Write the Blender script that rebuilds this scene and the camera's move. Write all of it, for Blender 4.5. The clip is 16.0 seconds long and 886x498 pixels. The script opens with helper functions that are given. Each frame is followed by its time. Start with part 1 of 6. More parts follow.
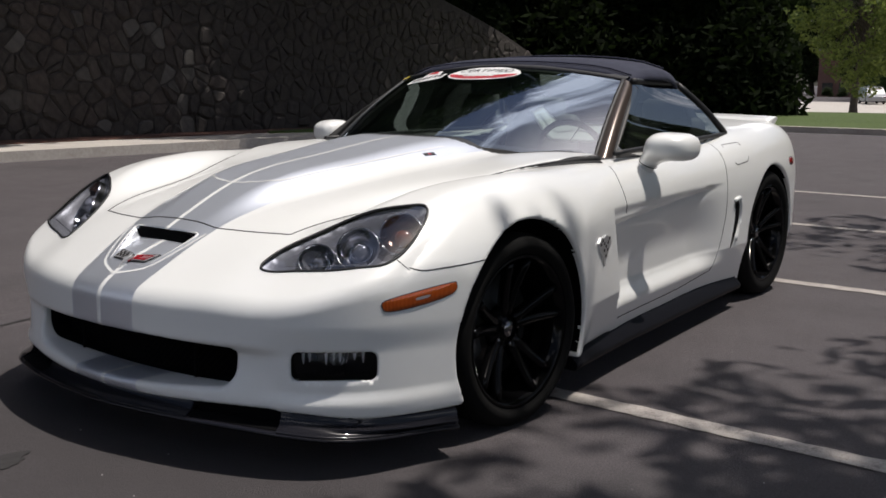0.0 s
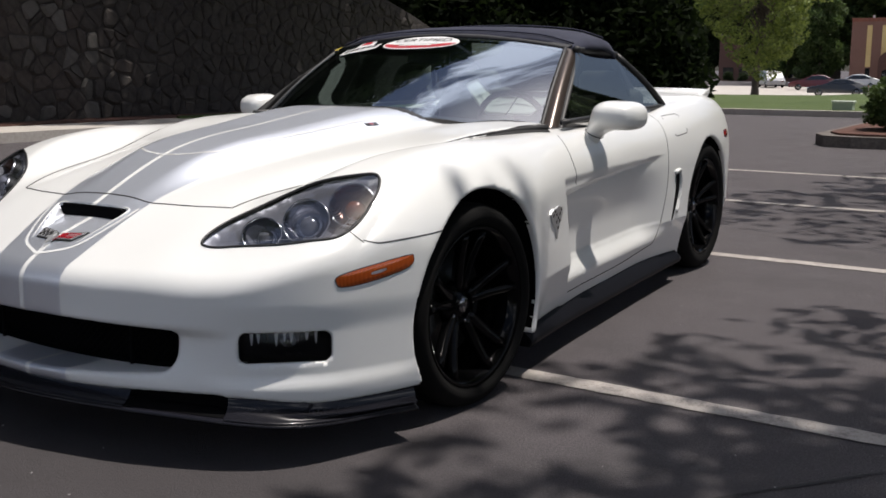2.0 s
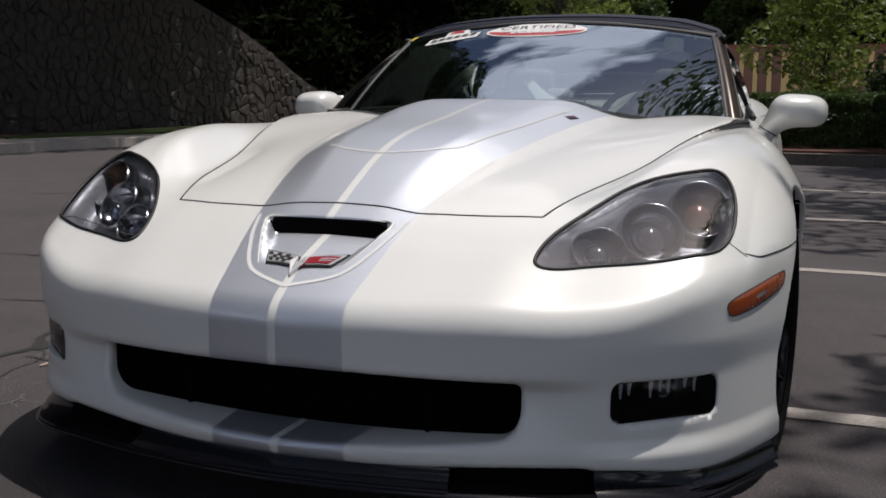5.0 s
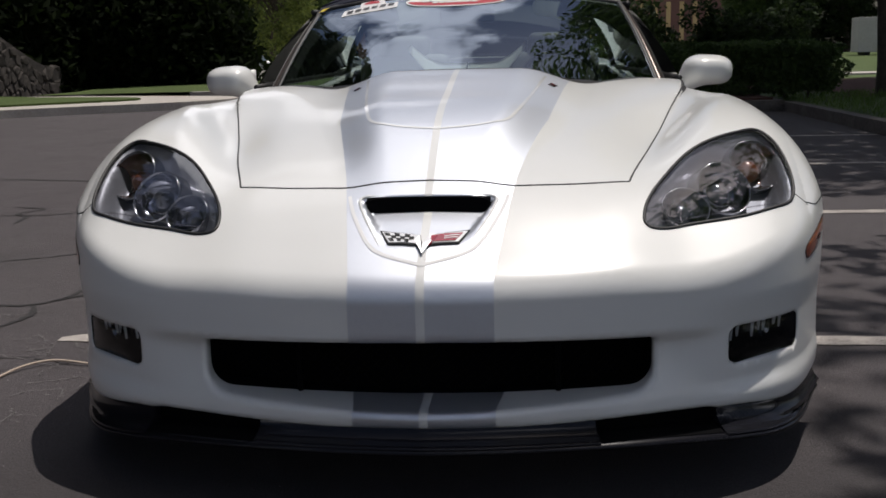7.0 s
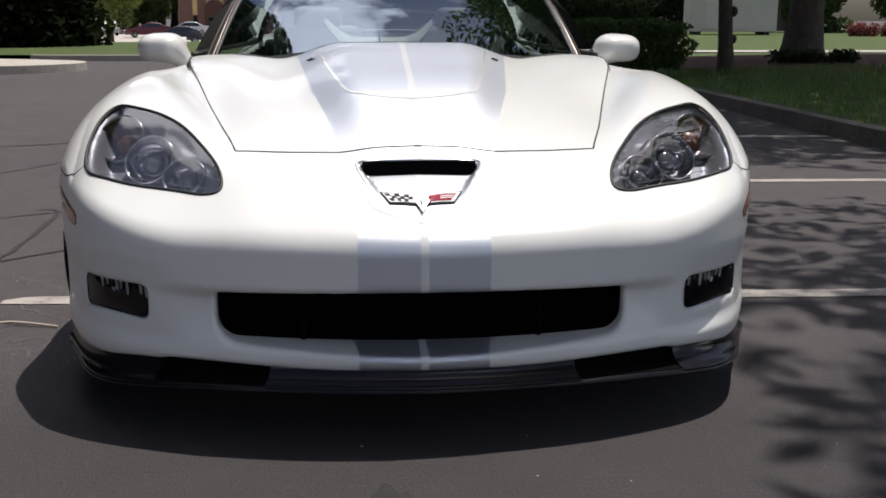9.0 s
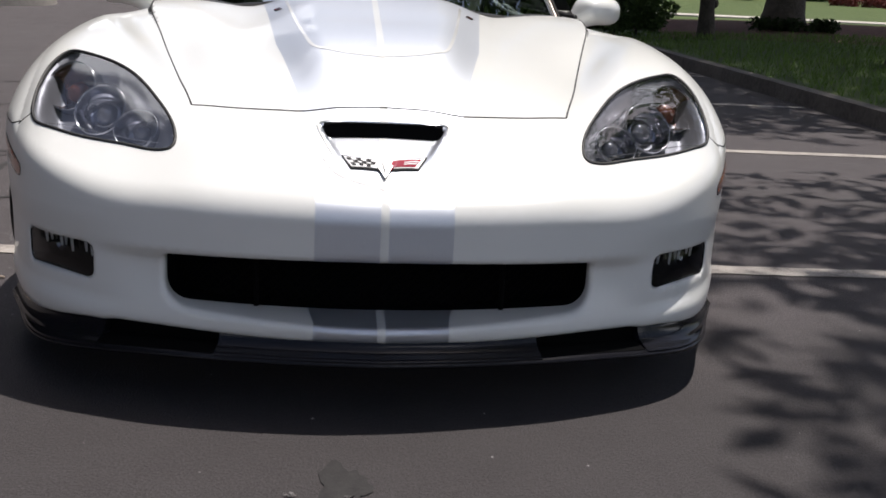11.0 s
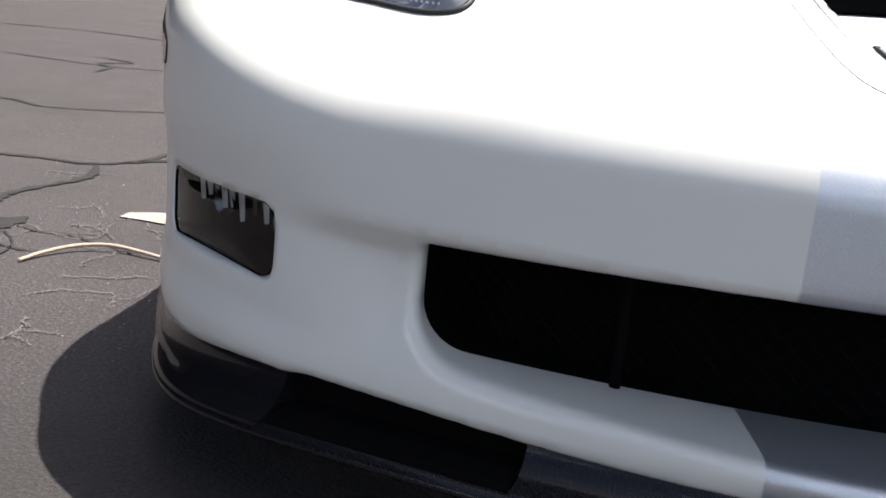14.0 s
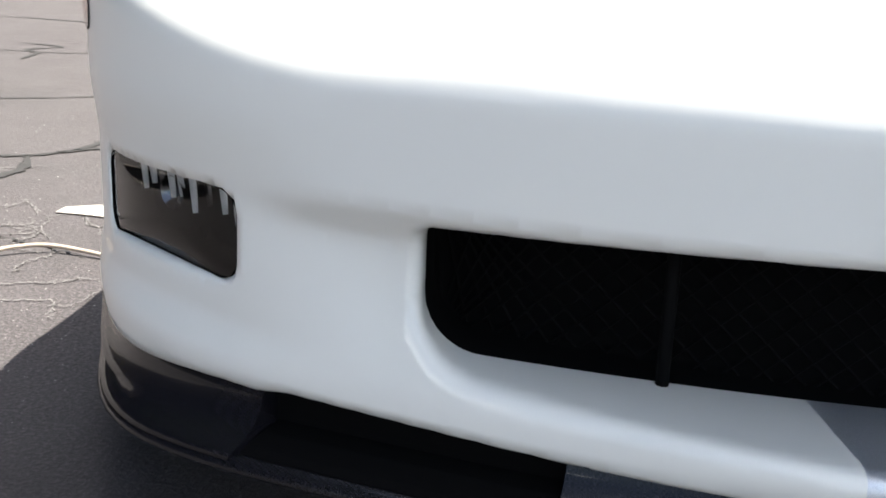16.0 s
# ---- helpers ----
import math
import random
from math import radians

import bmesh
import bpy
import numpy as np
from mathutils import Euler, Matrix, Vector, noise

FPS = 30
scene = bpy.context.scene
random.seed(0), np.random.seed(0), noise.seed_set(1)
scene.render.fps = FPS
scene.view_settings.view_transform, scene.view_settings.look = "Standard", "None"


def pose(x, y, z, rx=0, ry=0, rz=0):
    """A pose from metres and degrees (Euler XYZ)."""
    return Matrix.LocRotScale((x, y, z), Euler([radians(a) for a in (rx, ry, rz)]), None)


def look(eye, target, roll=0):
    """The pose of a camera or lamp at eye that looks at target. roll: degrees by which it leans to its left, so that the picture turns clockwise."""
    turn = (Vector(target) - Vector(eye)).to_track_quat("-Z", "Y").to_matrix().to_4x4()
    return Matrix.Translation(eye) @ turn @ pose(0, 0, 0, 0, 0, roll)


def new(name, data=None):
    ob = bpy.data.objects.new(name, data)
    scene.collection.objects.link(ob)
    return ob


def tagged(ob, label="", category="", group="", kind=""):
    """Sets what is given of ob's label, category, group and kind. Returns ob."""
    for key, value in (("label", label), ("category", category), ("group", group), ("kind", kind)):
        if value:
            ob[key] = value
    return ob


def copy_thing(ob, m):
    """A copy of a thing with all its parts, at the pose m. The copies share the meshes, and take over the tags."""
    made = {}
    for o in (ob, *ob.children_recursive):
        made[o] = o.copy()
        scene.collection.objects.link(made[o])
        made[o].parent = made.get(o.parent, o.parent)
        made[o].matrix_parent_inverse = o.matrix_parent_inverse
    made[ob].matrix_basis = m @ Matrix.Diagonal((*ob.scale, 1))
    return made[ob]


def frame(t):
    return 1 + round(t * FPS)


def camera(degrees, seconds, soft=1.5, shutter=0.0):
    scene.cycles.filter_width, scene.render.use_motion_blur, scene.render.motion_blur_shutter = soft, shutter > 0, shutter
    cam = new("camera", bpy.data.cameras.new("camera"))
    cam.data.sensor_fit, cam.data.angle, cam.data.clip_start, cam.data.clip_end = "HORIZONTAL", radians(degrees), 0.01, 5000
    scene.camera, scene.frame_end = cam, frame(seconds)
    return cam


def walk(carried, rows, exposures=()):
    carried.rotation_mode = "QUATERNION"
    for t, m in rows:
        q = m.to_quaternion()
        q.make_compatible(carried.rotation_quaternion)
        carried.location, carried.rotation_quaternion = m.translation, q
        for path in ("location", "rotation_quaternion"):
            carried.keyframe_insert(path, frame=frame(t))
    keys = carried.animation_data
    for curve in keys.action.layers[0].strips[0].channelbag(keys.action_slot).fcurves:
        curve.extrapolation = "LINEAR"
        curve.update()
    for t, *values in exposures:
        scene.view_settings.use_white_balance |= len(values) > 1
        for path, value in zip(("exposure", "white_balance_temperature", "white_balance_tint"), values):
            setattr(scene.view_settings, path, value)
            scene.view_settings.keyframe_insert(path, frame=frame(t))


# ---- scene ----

EXPOSURES = [(0.0, 0.12, 6500, 13), (1.0, 0.14, 6500, 13), (2.5, 0.36, 6500, 13), (3.5, 0.38, 6500, 13), (4.5, -0.02, 6500, 13), (5.0, -0.18, 6500, 13), (7.5, -0.25, 6500, 13), (8.0, -0.25, 6500, 13), (8.6, 0.0, 6500, 13), (9.0, 0.25, 6500, 13), (12.0, 0.36, 6500, 13), (12.5, 0.24, 6500, 13), (13.0, -0.04, 6500, 13), (13.5, -0.1, 6500, 13), (14.0, 1.22, 6550, 10), (14.5, 1.85, 6650, 6), (15.0, 2.16, 6650, 6), (16.0, 2.08, 6650, 6)]
cam = camera(46.19, 16.0, soft=1.7)
ROWS = [
    (0.0, 2.780, -2.880, 1.147, 80.84, -0.46, 37.08),
    (0.5, 2.750, -2.867, 1.121, 80.77, -0.33, 36.10),
    (1.0, 2.736, -2.856, 1.108, 80.61, -0.10, 35.18),
    (1.5, 2.700, -2.824, 1.092, 80.36, 0.27, 34.13),
    (2.0, 2.576, -2.817, 1.072, 80.15, -0.19, 32.07),
    (2.5, 2.424, -2.798, 1.049, 80.36, -0.68, 29.90),
    (3.0, 2.208, -2.750, 1.009, 81.14, -0.85, 28.59),
    (3.5, 1.919, -2.725, 0.988, 81.36, -0.90, 27.68),
    (4.0, 1.608, -2.731, 0.960, 81.65, -0.82, 25.80),
    (4.5, 1.279, -2.756, 0.940, 81.75, -0.60, 23.03),
    (5.0, 1.050, -2.812, 0.937, 81.53, -0.40, 20.34),
    (7.5, 0.094, -3.159, 0.994, 78.69, 1.60, 1.19),
    (8.0, -0.008, -3.236, 0.998, 78.27, 1.19, -1.29),
    (8.5, -0.143, -3.281, 1.012, 77.69, -0.03, -4.09),
    (9.0, -0.136, -3.316, 1.006, 77.51, -0.15, -4.31),
    (9.5, -0.119, -3.319, 1.029, 76.65, -0.39, -4.13),
    (12.0, -0.095, -2.859, 0.999, 74.74, -4.47, -5.17),
    (12.5, -0.086, -2.570, 0.945, 74.81, -5.37, -1.09),
    (13.0, -0.225, -2.296, 0.886, 74.17, -5.10, 3.29),
    (13.5, -0.285, -2.052, 0.749, 75.04, -5.41, 7.01),
    (14.0, -0.327, -1.854, 0.620, 75.35, -5.20, 10.03),
    (14.5, -0.384, -1.712, 0.566, 72.93, -3.28, 10.45),
    (15.0, -0.412, -1.663, 0.569, 71.35, -2.47, 9.67),
    (15.5, -0.412, -1.657, 0.579, 72.20, -2.25, 8.79),
    (16.0, -0.398, -1.675, 0.580, 73.92, -2.34, 6.49),
]
walk(cam, [(t, pose(x, y, z, rx, ry, rz)) for t, x, y, z, rx, ry, rz in ROWS], exposures=EXPOSURES)

# ---- sky, sun ----
SUN_FROM = Vector((0.225, 0.150, 0.963)).normalized()
sun = new("sun", bpy.data.lights.new("sun", "SUN"))
sun.data.energy, sun.data.angle, sun.data.color = 4.0, radians(0.53), (1.0, 0.955, 0.88)
sun.matrix_world = look(SUN_FROM * 60, (0, 0, 0))

world = bpy.data.worlds.new("sky")
scene.world = world
world.use_nodes = True
wn, wl = world.node_tree.nodes, world.node_tree.links
wn.clear()
sky = wn.new("ShaderNodeTexSky")
sky.sky_type, sky.sun_disc = "NISHITA", False
sky.sun_elevation, sky.sun_rotation = math.asin(SUN_FROM.z), math.atan2(SUN_FROM.x, SUN_FROM.y)
sky.air_density, sky.dust_density = 1.0, 2.6
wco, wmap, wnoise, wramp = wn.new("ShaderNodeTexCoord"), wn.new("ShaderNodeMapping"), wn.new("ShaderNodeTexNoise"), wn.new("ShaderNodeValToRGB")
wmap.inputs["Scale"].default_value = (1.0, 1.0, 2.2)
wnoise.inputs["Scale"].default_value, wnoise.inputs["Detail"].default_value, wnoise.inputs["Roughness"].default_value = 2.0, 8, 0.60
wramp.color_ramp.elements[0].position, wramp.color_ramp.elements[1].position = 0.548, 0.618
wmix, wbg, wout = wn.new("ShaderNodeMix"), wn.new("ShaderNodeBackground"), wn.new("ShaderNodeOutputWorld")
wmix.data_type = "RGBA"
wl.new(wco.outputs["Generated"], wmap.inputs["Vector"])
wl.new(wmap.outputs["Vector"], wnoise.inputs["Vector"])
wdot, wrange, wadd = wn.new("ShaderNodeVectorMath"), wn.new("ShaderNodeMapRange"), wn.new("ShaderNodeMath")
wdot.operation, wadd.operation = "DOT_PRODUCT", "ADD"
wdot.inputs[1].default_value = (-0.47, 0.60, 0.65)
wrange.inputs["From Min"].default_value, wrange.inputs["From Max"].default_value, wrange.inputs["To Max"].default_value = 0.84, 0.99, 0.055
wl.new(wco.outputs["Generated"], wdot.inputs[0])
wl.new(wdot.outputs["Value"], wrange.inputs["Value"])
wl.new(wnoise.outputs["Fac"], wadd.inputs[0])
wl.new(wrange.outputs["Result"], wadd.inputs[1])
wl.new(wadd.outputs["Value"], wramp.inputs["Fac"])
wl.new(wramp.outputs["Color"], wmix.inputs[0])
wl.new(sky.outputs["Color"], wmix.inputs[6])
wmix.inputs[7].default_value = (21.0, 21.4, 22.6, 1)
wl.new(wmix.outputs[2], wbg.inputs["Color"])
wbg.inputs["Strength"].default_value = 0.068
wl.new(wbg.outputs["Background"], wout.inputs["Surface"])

# ---- materials ----
def material(name, base, rough=0.5, metal=0.0, **more):
    m = bpy.data.materials.new(name)
    m.use_nodes = True
    b = m.node_tree.nodes["Principled BSDF"]
    b.inputs["Base Color"].default_value = (*base, 1)
    b.inputs["Roughness"].default_value, b.inputs["Metallic"].default_value = rough, metal
    for key, value in more.items():
        b.inputs[key.replace("_", " ")].default_value = value
    return m


class Nodes:
    """Short calls for building a material's nodes."""

    def __init__(self, m):
        self.t, self.b = m.node_tree, m.node_tree.nodes["Principled BSDF"]

    def add(self, kind, **ins):
        n = self.t.nodes.new("ShaderNode" + kind)
        for key, value in ins.items():
            self.put(n.inputs[key.replace("_", " ")], value)
        return n

    def put(self, socket, value):
        if isinstance(value, bpy.types.NodeSocket):
            self.t.links.new(value, socket)
        else:
            socket.default_value = value

    def math(self, op, a, b=0.0, c=0.0):
        n = self.t.nodes.new("ShaderNodeMath")
        n.operation = op
        for s, v in zip(n.inputs, (a, b, c)):
            self.put(s, v)
        return n.outputs[0]

    def place(self):
        return self.add("TexCoord").outputs["Object"]

    def noise(self, scale, detail=4.0, rough=0.55, vector=None):
        n = self.add("TexNoise", Scale=scale, Detail=detail, Roughness=rough)
        self.t.links.new(vector or self.place(), n.inputs["Vector"])
        return n.outputs["Fac"]

    def ramp(self, fac, *stops):
        n = self.t.nodes.new("ShaderNodeValToRGB")
        e = n.color_ramp.elements
        while len(e) < len(stops):
            e.new(0.5)
        for el, (p, c) in zip(e, stops):
            el.position, el.color = p, (*c, 1) if len(c) == 3 else c
        self.t.links.new(fac, n.inputs["Fac"])
        return n.outputs["Color"]

    def mix(self, fac, a, b, how="MIX"):
        n = self.t.nodes.new("ShaderNodeMix")
        n.data_type, n.blend_type = "RGBA", how
        self.put(n.inputs[0], fac)
        for s, v in ((n.inputs[6], a), (n.inputs[7], b)):
            self.put(s, (*v, 1) if isinstance(v, tuple) and len(v) == 3 else v)
        return n.outputs[2]

    def bump(self, height, strength, distance):
        n = self.add("Bump", Height=height, Strength=strength, Distance=distance)
        self.t.links.new(n.outputs["Normal"], self.b.inputs["Normal"])

    def colour(self, c):
        self.put(self.b.inputs["Base Color"], c)

    def rough(self, r):
        self.put(self.b.inputs["Roughness"], r)


def grained(name, a, b, scale, rough=0.8, bump=0.3, distance=0.01, fine=8.0, **more):
    """Two tones mixed by a coarse and a fine noise, with relief."""
    m = material(name, a, rough, **more)
    n = Nodes(m)
    coarse, grain = n.noise(scale, 5), n.noise(scale * fine, 4, 0.6)
    f = n.math("MULTIPLY_ADD", grain, 0.5, n.math("MULTIPLY", coarse, 0.5))
    n.colour(n.ramp(f, (0.36, a), (0.64, b)))
    n.bump(f, bump, distance)
    return m


# car paint: pearl white with silver stripes laid along the middle
paint = material("pearl_white_paint", (0.80, 0.80, 0.77), 0.32, Coat_Weight=0.5, Coat_Roughness=0.06)
n = Nodes(paint)
sep = n.add("SeparateXYZ", Vector=n.place())
ax = n.math("ABSOLUTE", sep.outputs["X"])
half = n.add("MapRange", Value=sep.outputs["Y"], From_Min=-0.95, From_Max=-0.62, To_Min=0.155, To_Max=0.205)
wide = n.math("MULTIPLY_ADD", n.math("MAXIMUM", n.math("ADD", sep.outputs["Y"], 0.62), 0.0), 0.20, half.outputs["Result"])
wide = n.math("MULTIPLY_ADD", n.math("MAXIMUM", n.math("ADD", sep.outputs["Y"], 0.2), 0.0), -0.08, wide)
on = n.math("MULTIPLY", n.math("LESS_THAN", ax, wide), n.math("GREATER_THAN", ax, 0.0095))
on = n.math("MULTIPLY", on, n.math("LESS_THAN", sep.outputs["Y"], 0.9))
flake = n.noise(900, 2)
silver = n.ramp(flake, (0.35, (0.57, 0.60, 0.66)), (0.65, (0.67, 0.70, 0.76)))
pearl = n.ramp(n.noise(2.3, 3), (0.3, (0.715, 0.718, 0.70)), (0.7, (0.745, 0.748, 0.73)))
n.colour(n.mix(on, pearl, silver))
n.put(n.b.inputs["Metallic"], n.math("MULTIPLY", on, 0.80))
n.rough(n.math("MULTIPLY_ADD", on, 0.15, 0.32))

grille_black = material("grille_black", (0.0022, 0.0022, 0.0026), 0.8, Specular_IOR_Level=0.08)
white_line = material("white_pinstripe", (0.78, 0.78, 0.77), 0.3, Coat_Weight=1.0)
plain_pearl = material("plain_pearl_paint", (0.73, 0.733, 0.715), 0.30, Coat_Weight=0.6, Coat_Roughness=0.05)
gap_black = material("panel_gap", (0.012, 0.012, 0.013), 0.7)
trim_black = grained("black_plastic", (0.007, 0.007, 0.008), (0.013, 0.013, 0.014), 60, 0.55, 0.1, 0.001)
satin_black = material("satin_black_apron", (0.006, 0.006, 0.008), 0.45, Specular_IOR_Level=0.12)
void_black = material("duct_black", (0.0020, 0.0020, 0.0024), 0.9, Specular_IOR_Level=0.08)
carbon = material("gloss_carbon", (0.009, 0.009, 0.012), 0.24, Coat_Weight=0.38, Coat_Roughness=0.05, Specular_IOR_Level=0.10)
n = Nodes(carbon)
chk = n.add("TexChecker", Vector=n.place(), Scale=420, Color1=(0.007, 0.007, 0.0095, 1), Color2=(0.011, 0.0105, 0.0145, 1))
n.colour(chk.outputs["Color"])
n.rough(0.24)
rubber = grained("tyre_rubber", (0.0030, 0.0030, 0.0030), (0.006, 0.0058, 0.0055), 30, 0.8, 0.2, 0.002, Specular_IOR_Level=0.12)
gloss_black = material("gloss_black_wheel", (0.0025, 0.0025, 0.0028), 0.11, Specular_IOR_Level=0.13)
steel = grained("brake_steel", (0.10, 0.10, 0.10), (0.16, 0.155, 0.15), 40, 0.4, 0.1, 0.001, metal=1.0)
chrome = material("chrome", (0.75, 0.75, 0.76), 0.08, 1.0)
dull_chrome = material("smoked_chrome", (0.22, 0.22, 0.23), 0.16, 1.0)
red_enamel = material("red_enamel", (0.30, 0.014, 0.024), 0.2, Coat_Weight=1.0)
amber = material("amber_lens", (0.36, 0.065, 0.008), 0.12, Coat_Weight=1.0, Coat_Roughness=0.02)
n = Nodes(amber)
wv = n.add("TexWave", Vector=n.place(), Scale=55.0)
n.bump(wv.outputs["Fac"], 0.4, 0.002)
red_lens = material("red_lens", (0.25, 0.008, 0.008), 0.12, Coat_Weight=1.0)
navy_cloth = grained("navy_canvas", (0.010, 0.012, 0.028), (0.020, 0.023, 0.046), 18, 0.85, 0.25, 0.002, fine=25)
bronze = material("dark_bronze_trim", (0.085, 0.068, 0.060), 0.28, 0.6)
leather_white = grained("pale_leather", (0.76, 0.80, 0.77), (0.84, 0.86, 0.84), 25, 0.5, 0.1, 0.001)
leather_grey = grained("grey_leather", (0.10, 0.106, 0.104), (0.14, 0.146, 0.143), 25, 0.55, 0.15, 0.001)
leather_dark = grained("dark_blue_leather", (0.020, 0.024, 0.036), (0.032, 0.036, 0.050), 25, 0.55, 0.15, 0.001)


bucket_silver = material("bucket_silver", (0.24, 0.245, 0.275), 0.45, 0.5)
n = Nodes(bucket_silver)
n.rough(n.ramp(n.noise(40, 3), (0.3, (0.40,) * 3), (0.7, (0.52,) * 3)))
ring_chrome = material("ring_chrome", (0.42, 0.425, 0.45), 0.2, 1.0)
bowl_smoke = material("bowl_smoke", (0.40, 0.41, 0.46), 0.14, 1.0)
bowl_amber = material("bowl_amber", (0.20, 0.13, 0.11), 0.2, 1.0)
n = Nodes(bowl_amber)
n.bump(n.add("TexWave", Vector=n.place(), Scale=60.0).outputs["Fac"], 0.3, 0.002)
projector_lens = material("projector_lens", (0.18, 0.187, 0.215), 0.10, 0.5, Coat_Weight=1.0)
indicator_lens = material("indicator_lens", (0.16, 0.055, 0.030), 0.2, 0.1, Coat_Weight=1.0)


def glass(name, tint, rough=0.0, ior=1.5, sheen=(0.8, 0.8, 0.8)):
    """Clear pane: light passes, with a coat of mirror by angle."""
    m = bpy.data.materials.new(name)
    m.use_nodes = True
    t = m.node_tree
    t.nodes.clear()
    out, mix, tr, gl, fr = (t.nodes.new("ShaderNode" + k) for k in ("OutputMaterial", "MixShader", "BsdfTransparent", "BsdfGlossy", "Fresnel"))
    tr.inputs["Color"].default_value = (*tint, 1)
    gl.inputs["Roughness"].default_value = rough
    gl.inputs["Color"].default_value = (*sheen, 1)
    fr.inputs["IOR"].default_value = ior
    t.links.new(fr.outputs["Fac"], mix.inputs["Fac"])
    t.links.new(tr.outputs["BSDF"], mix.inputs[1])
    t.links.new(gl.outputs["BSDF"], mix.inputs[2])
    t.links.new(mix.outputs["Shader"], out.inputs["Surface"])
    return m


screen_glass = glass("windscreen_glass", (0.52, 0.64, 0.61), 0.0, 3.8, (0.68, 0.77, 0.90))
side_glass = glass("side_glass", (0.20, 0.23, 0.22), 0.0, 3.8)
fog_glass = glass("fog_lamp_glass", (0.80, 0.82, 0.84), 0.0, 1.5)
rear_glass = glass("rear_glass", (0.06, 0.07, 0.07), 0.0, 1.5)
flute_silver = material("flute_silver", (0.86, 0.87, 0.88), 0.40, 0.5)
badge_silver = material("badge_silver", (0.68, 0.68, 0.69), 0.42, 0.9)
lamp_glass = glass("lamp_glass", (0.86, 0.88, 0.93), 0.0, 2.3)

# asphalt, worn and grey, with pale scuffs
asphalt = material("asphalt", (0.0743, 0.0679, 0.0701), 0.88)
n = Nodes(asphalt)
big, mid, fine = n.noise(0.35, 4), n.noise(3.0, 6, 0.65), n.noise(160, 3, 0.7)
base = n.ramp(fine, (0.32, (0.0212, 0.0179, 0.0194)), (0.52, (0.0575, 0.0492, 0.0530)), (0.70, (0.1595, 0.1392, 0.1444)))
base = n.mix(n.ramp(big, (0.35, (0, 0, 0)), (0.7, (0.55,) * 3)), base, (0.0743, 0.0662, 0.0691))
base = n.mix(n.ramp(mid, (0.60, (0, 0, 0)), (0.78, (0.35,) * 3)), base, (0.1541, 0.1371, 0.1381))
speck = n.noise(420, 2, 0.8)
base = n.mix(n.ramp(speck, (0.66, (0, 0, 0)), (0.74, (0.8,) * 3)), base, (0.2444, 0.2231, 0.2125))
blot = n.noise(0.9, 5, 0.7)
base = n.mix(n.ramp(blot, (0.52, (0, 0, 0)), (0.72, (0.6,) * 3)), base, (0.0361, 0.0328, 0.0340))
# colour darkened towards the front, to deepen the shade before the nose
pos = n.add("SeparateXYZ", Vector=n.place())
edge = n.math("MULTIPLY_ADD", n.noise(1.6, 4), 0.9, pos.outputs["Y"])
front_shade = n.add("MapRange", Value=edge, From_Min=-0.35, From_Max=0.25, To_Min=0.64, To_Max=0.0)
base = n.mix(front_shade.outputs["Result"], base, n.mix(fine, (0.0112, 0.0099, 0.0103), (0.0470, 0.0414, 0.0426)))
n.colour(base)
n.bump(n.math("ADD", fine, n.math("MULTIPLY", n.noise(60, 3, 0.6), 0.6)), 0.9, 0.007)
n.rough(n.ramp(mid, (0.3, (0.78,) * 3), (0.7, (0.95,) * 3)))

line_paint = material("worn_white_road_paint", (0.52, 0.49, 0.45), 0.8)
n = Nodes(line_paint)
n.colour(n.ramp(n.math("MULTIPLY_ADD", n.noise(9, 6, 0.7), 0.6, n.math("MULTIPLY", n.noise(120, 3), 0.4)), (0.34, (0.13, 0.115, 0.108)), (0.50, (0.33, 0.30, 0.275)), (0.7, (0.44, 0.41, 0.375))))
n.bump(n.noise(160, 3, 0.7), 0.5, 0.003)
tar = grained("crack_filler", (0.012, 0.011, 0.012), (0.030, 0.028, 0.028), 30, 0.85, 0.4, 0.003)
chalk = grained("pale_scuff", (0.115, 0.107, 0.108), (0.20, 0.188, 0.187), 60, 0.9, 0.2, 0.002)
concrete = grained("concrete", (0.34, 0.31, 0.28), (0.47, 0.44, 0.40), 1.6, 0.9, 0.25, 0.006, fine=14)
kerb_stone = grained("kerb_concrete", (0.075, 0.064, 0.056), (0.17, 0.148, 0.13), 2.2, 0.9, 0.35, 0.01, fine=12)
turf = grained("turf", (0.036, 0.062, 0.009), (0.064, 0.094, 0.017), 0.9, 0.9, 0.8, 0.05, fine=30)
mulch = grained("red_mulch", (0.060, 0.026, 0.018), (0.135, 0.060, 0.042), 7, 0.95, 0.9, 0.04, fine=6)
bark = grained("bark", (0.045, 0.036, 0.028), (0.10, 0.082, 0.066), 6, 0.95, 1.0, 0.03, fine=5)
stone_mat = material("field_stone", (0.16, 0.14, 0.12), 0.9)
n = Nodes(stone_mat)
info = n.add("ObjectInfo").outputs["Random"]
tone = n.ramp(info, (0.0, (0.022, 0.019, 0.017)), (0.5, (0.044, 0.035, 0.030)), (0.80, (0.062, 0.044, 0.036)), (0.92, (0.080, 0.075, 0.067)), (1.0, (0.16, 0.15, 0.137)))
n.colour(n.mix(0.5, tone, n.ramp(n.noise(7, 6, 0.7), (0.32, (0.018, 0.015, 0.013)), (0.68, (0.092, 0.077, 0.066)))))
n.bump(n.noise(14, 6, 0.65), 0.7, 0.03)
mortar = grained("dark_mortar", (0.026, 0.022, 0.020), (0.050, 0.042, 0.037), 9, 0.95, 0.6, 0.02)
brick_mat = material("red_brown_brick", (0.16, 0.072, 0.052), 0.9)
n = Nodes(brick_mat)
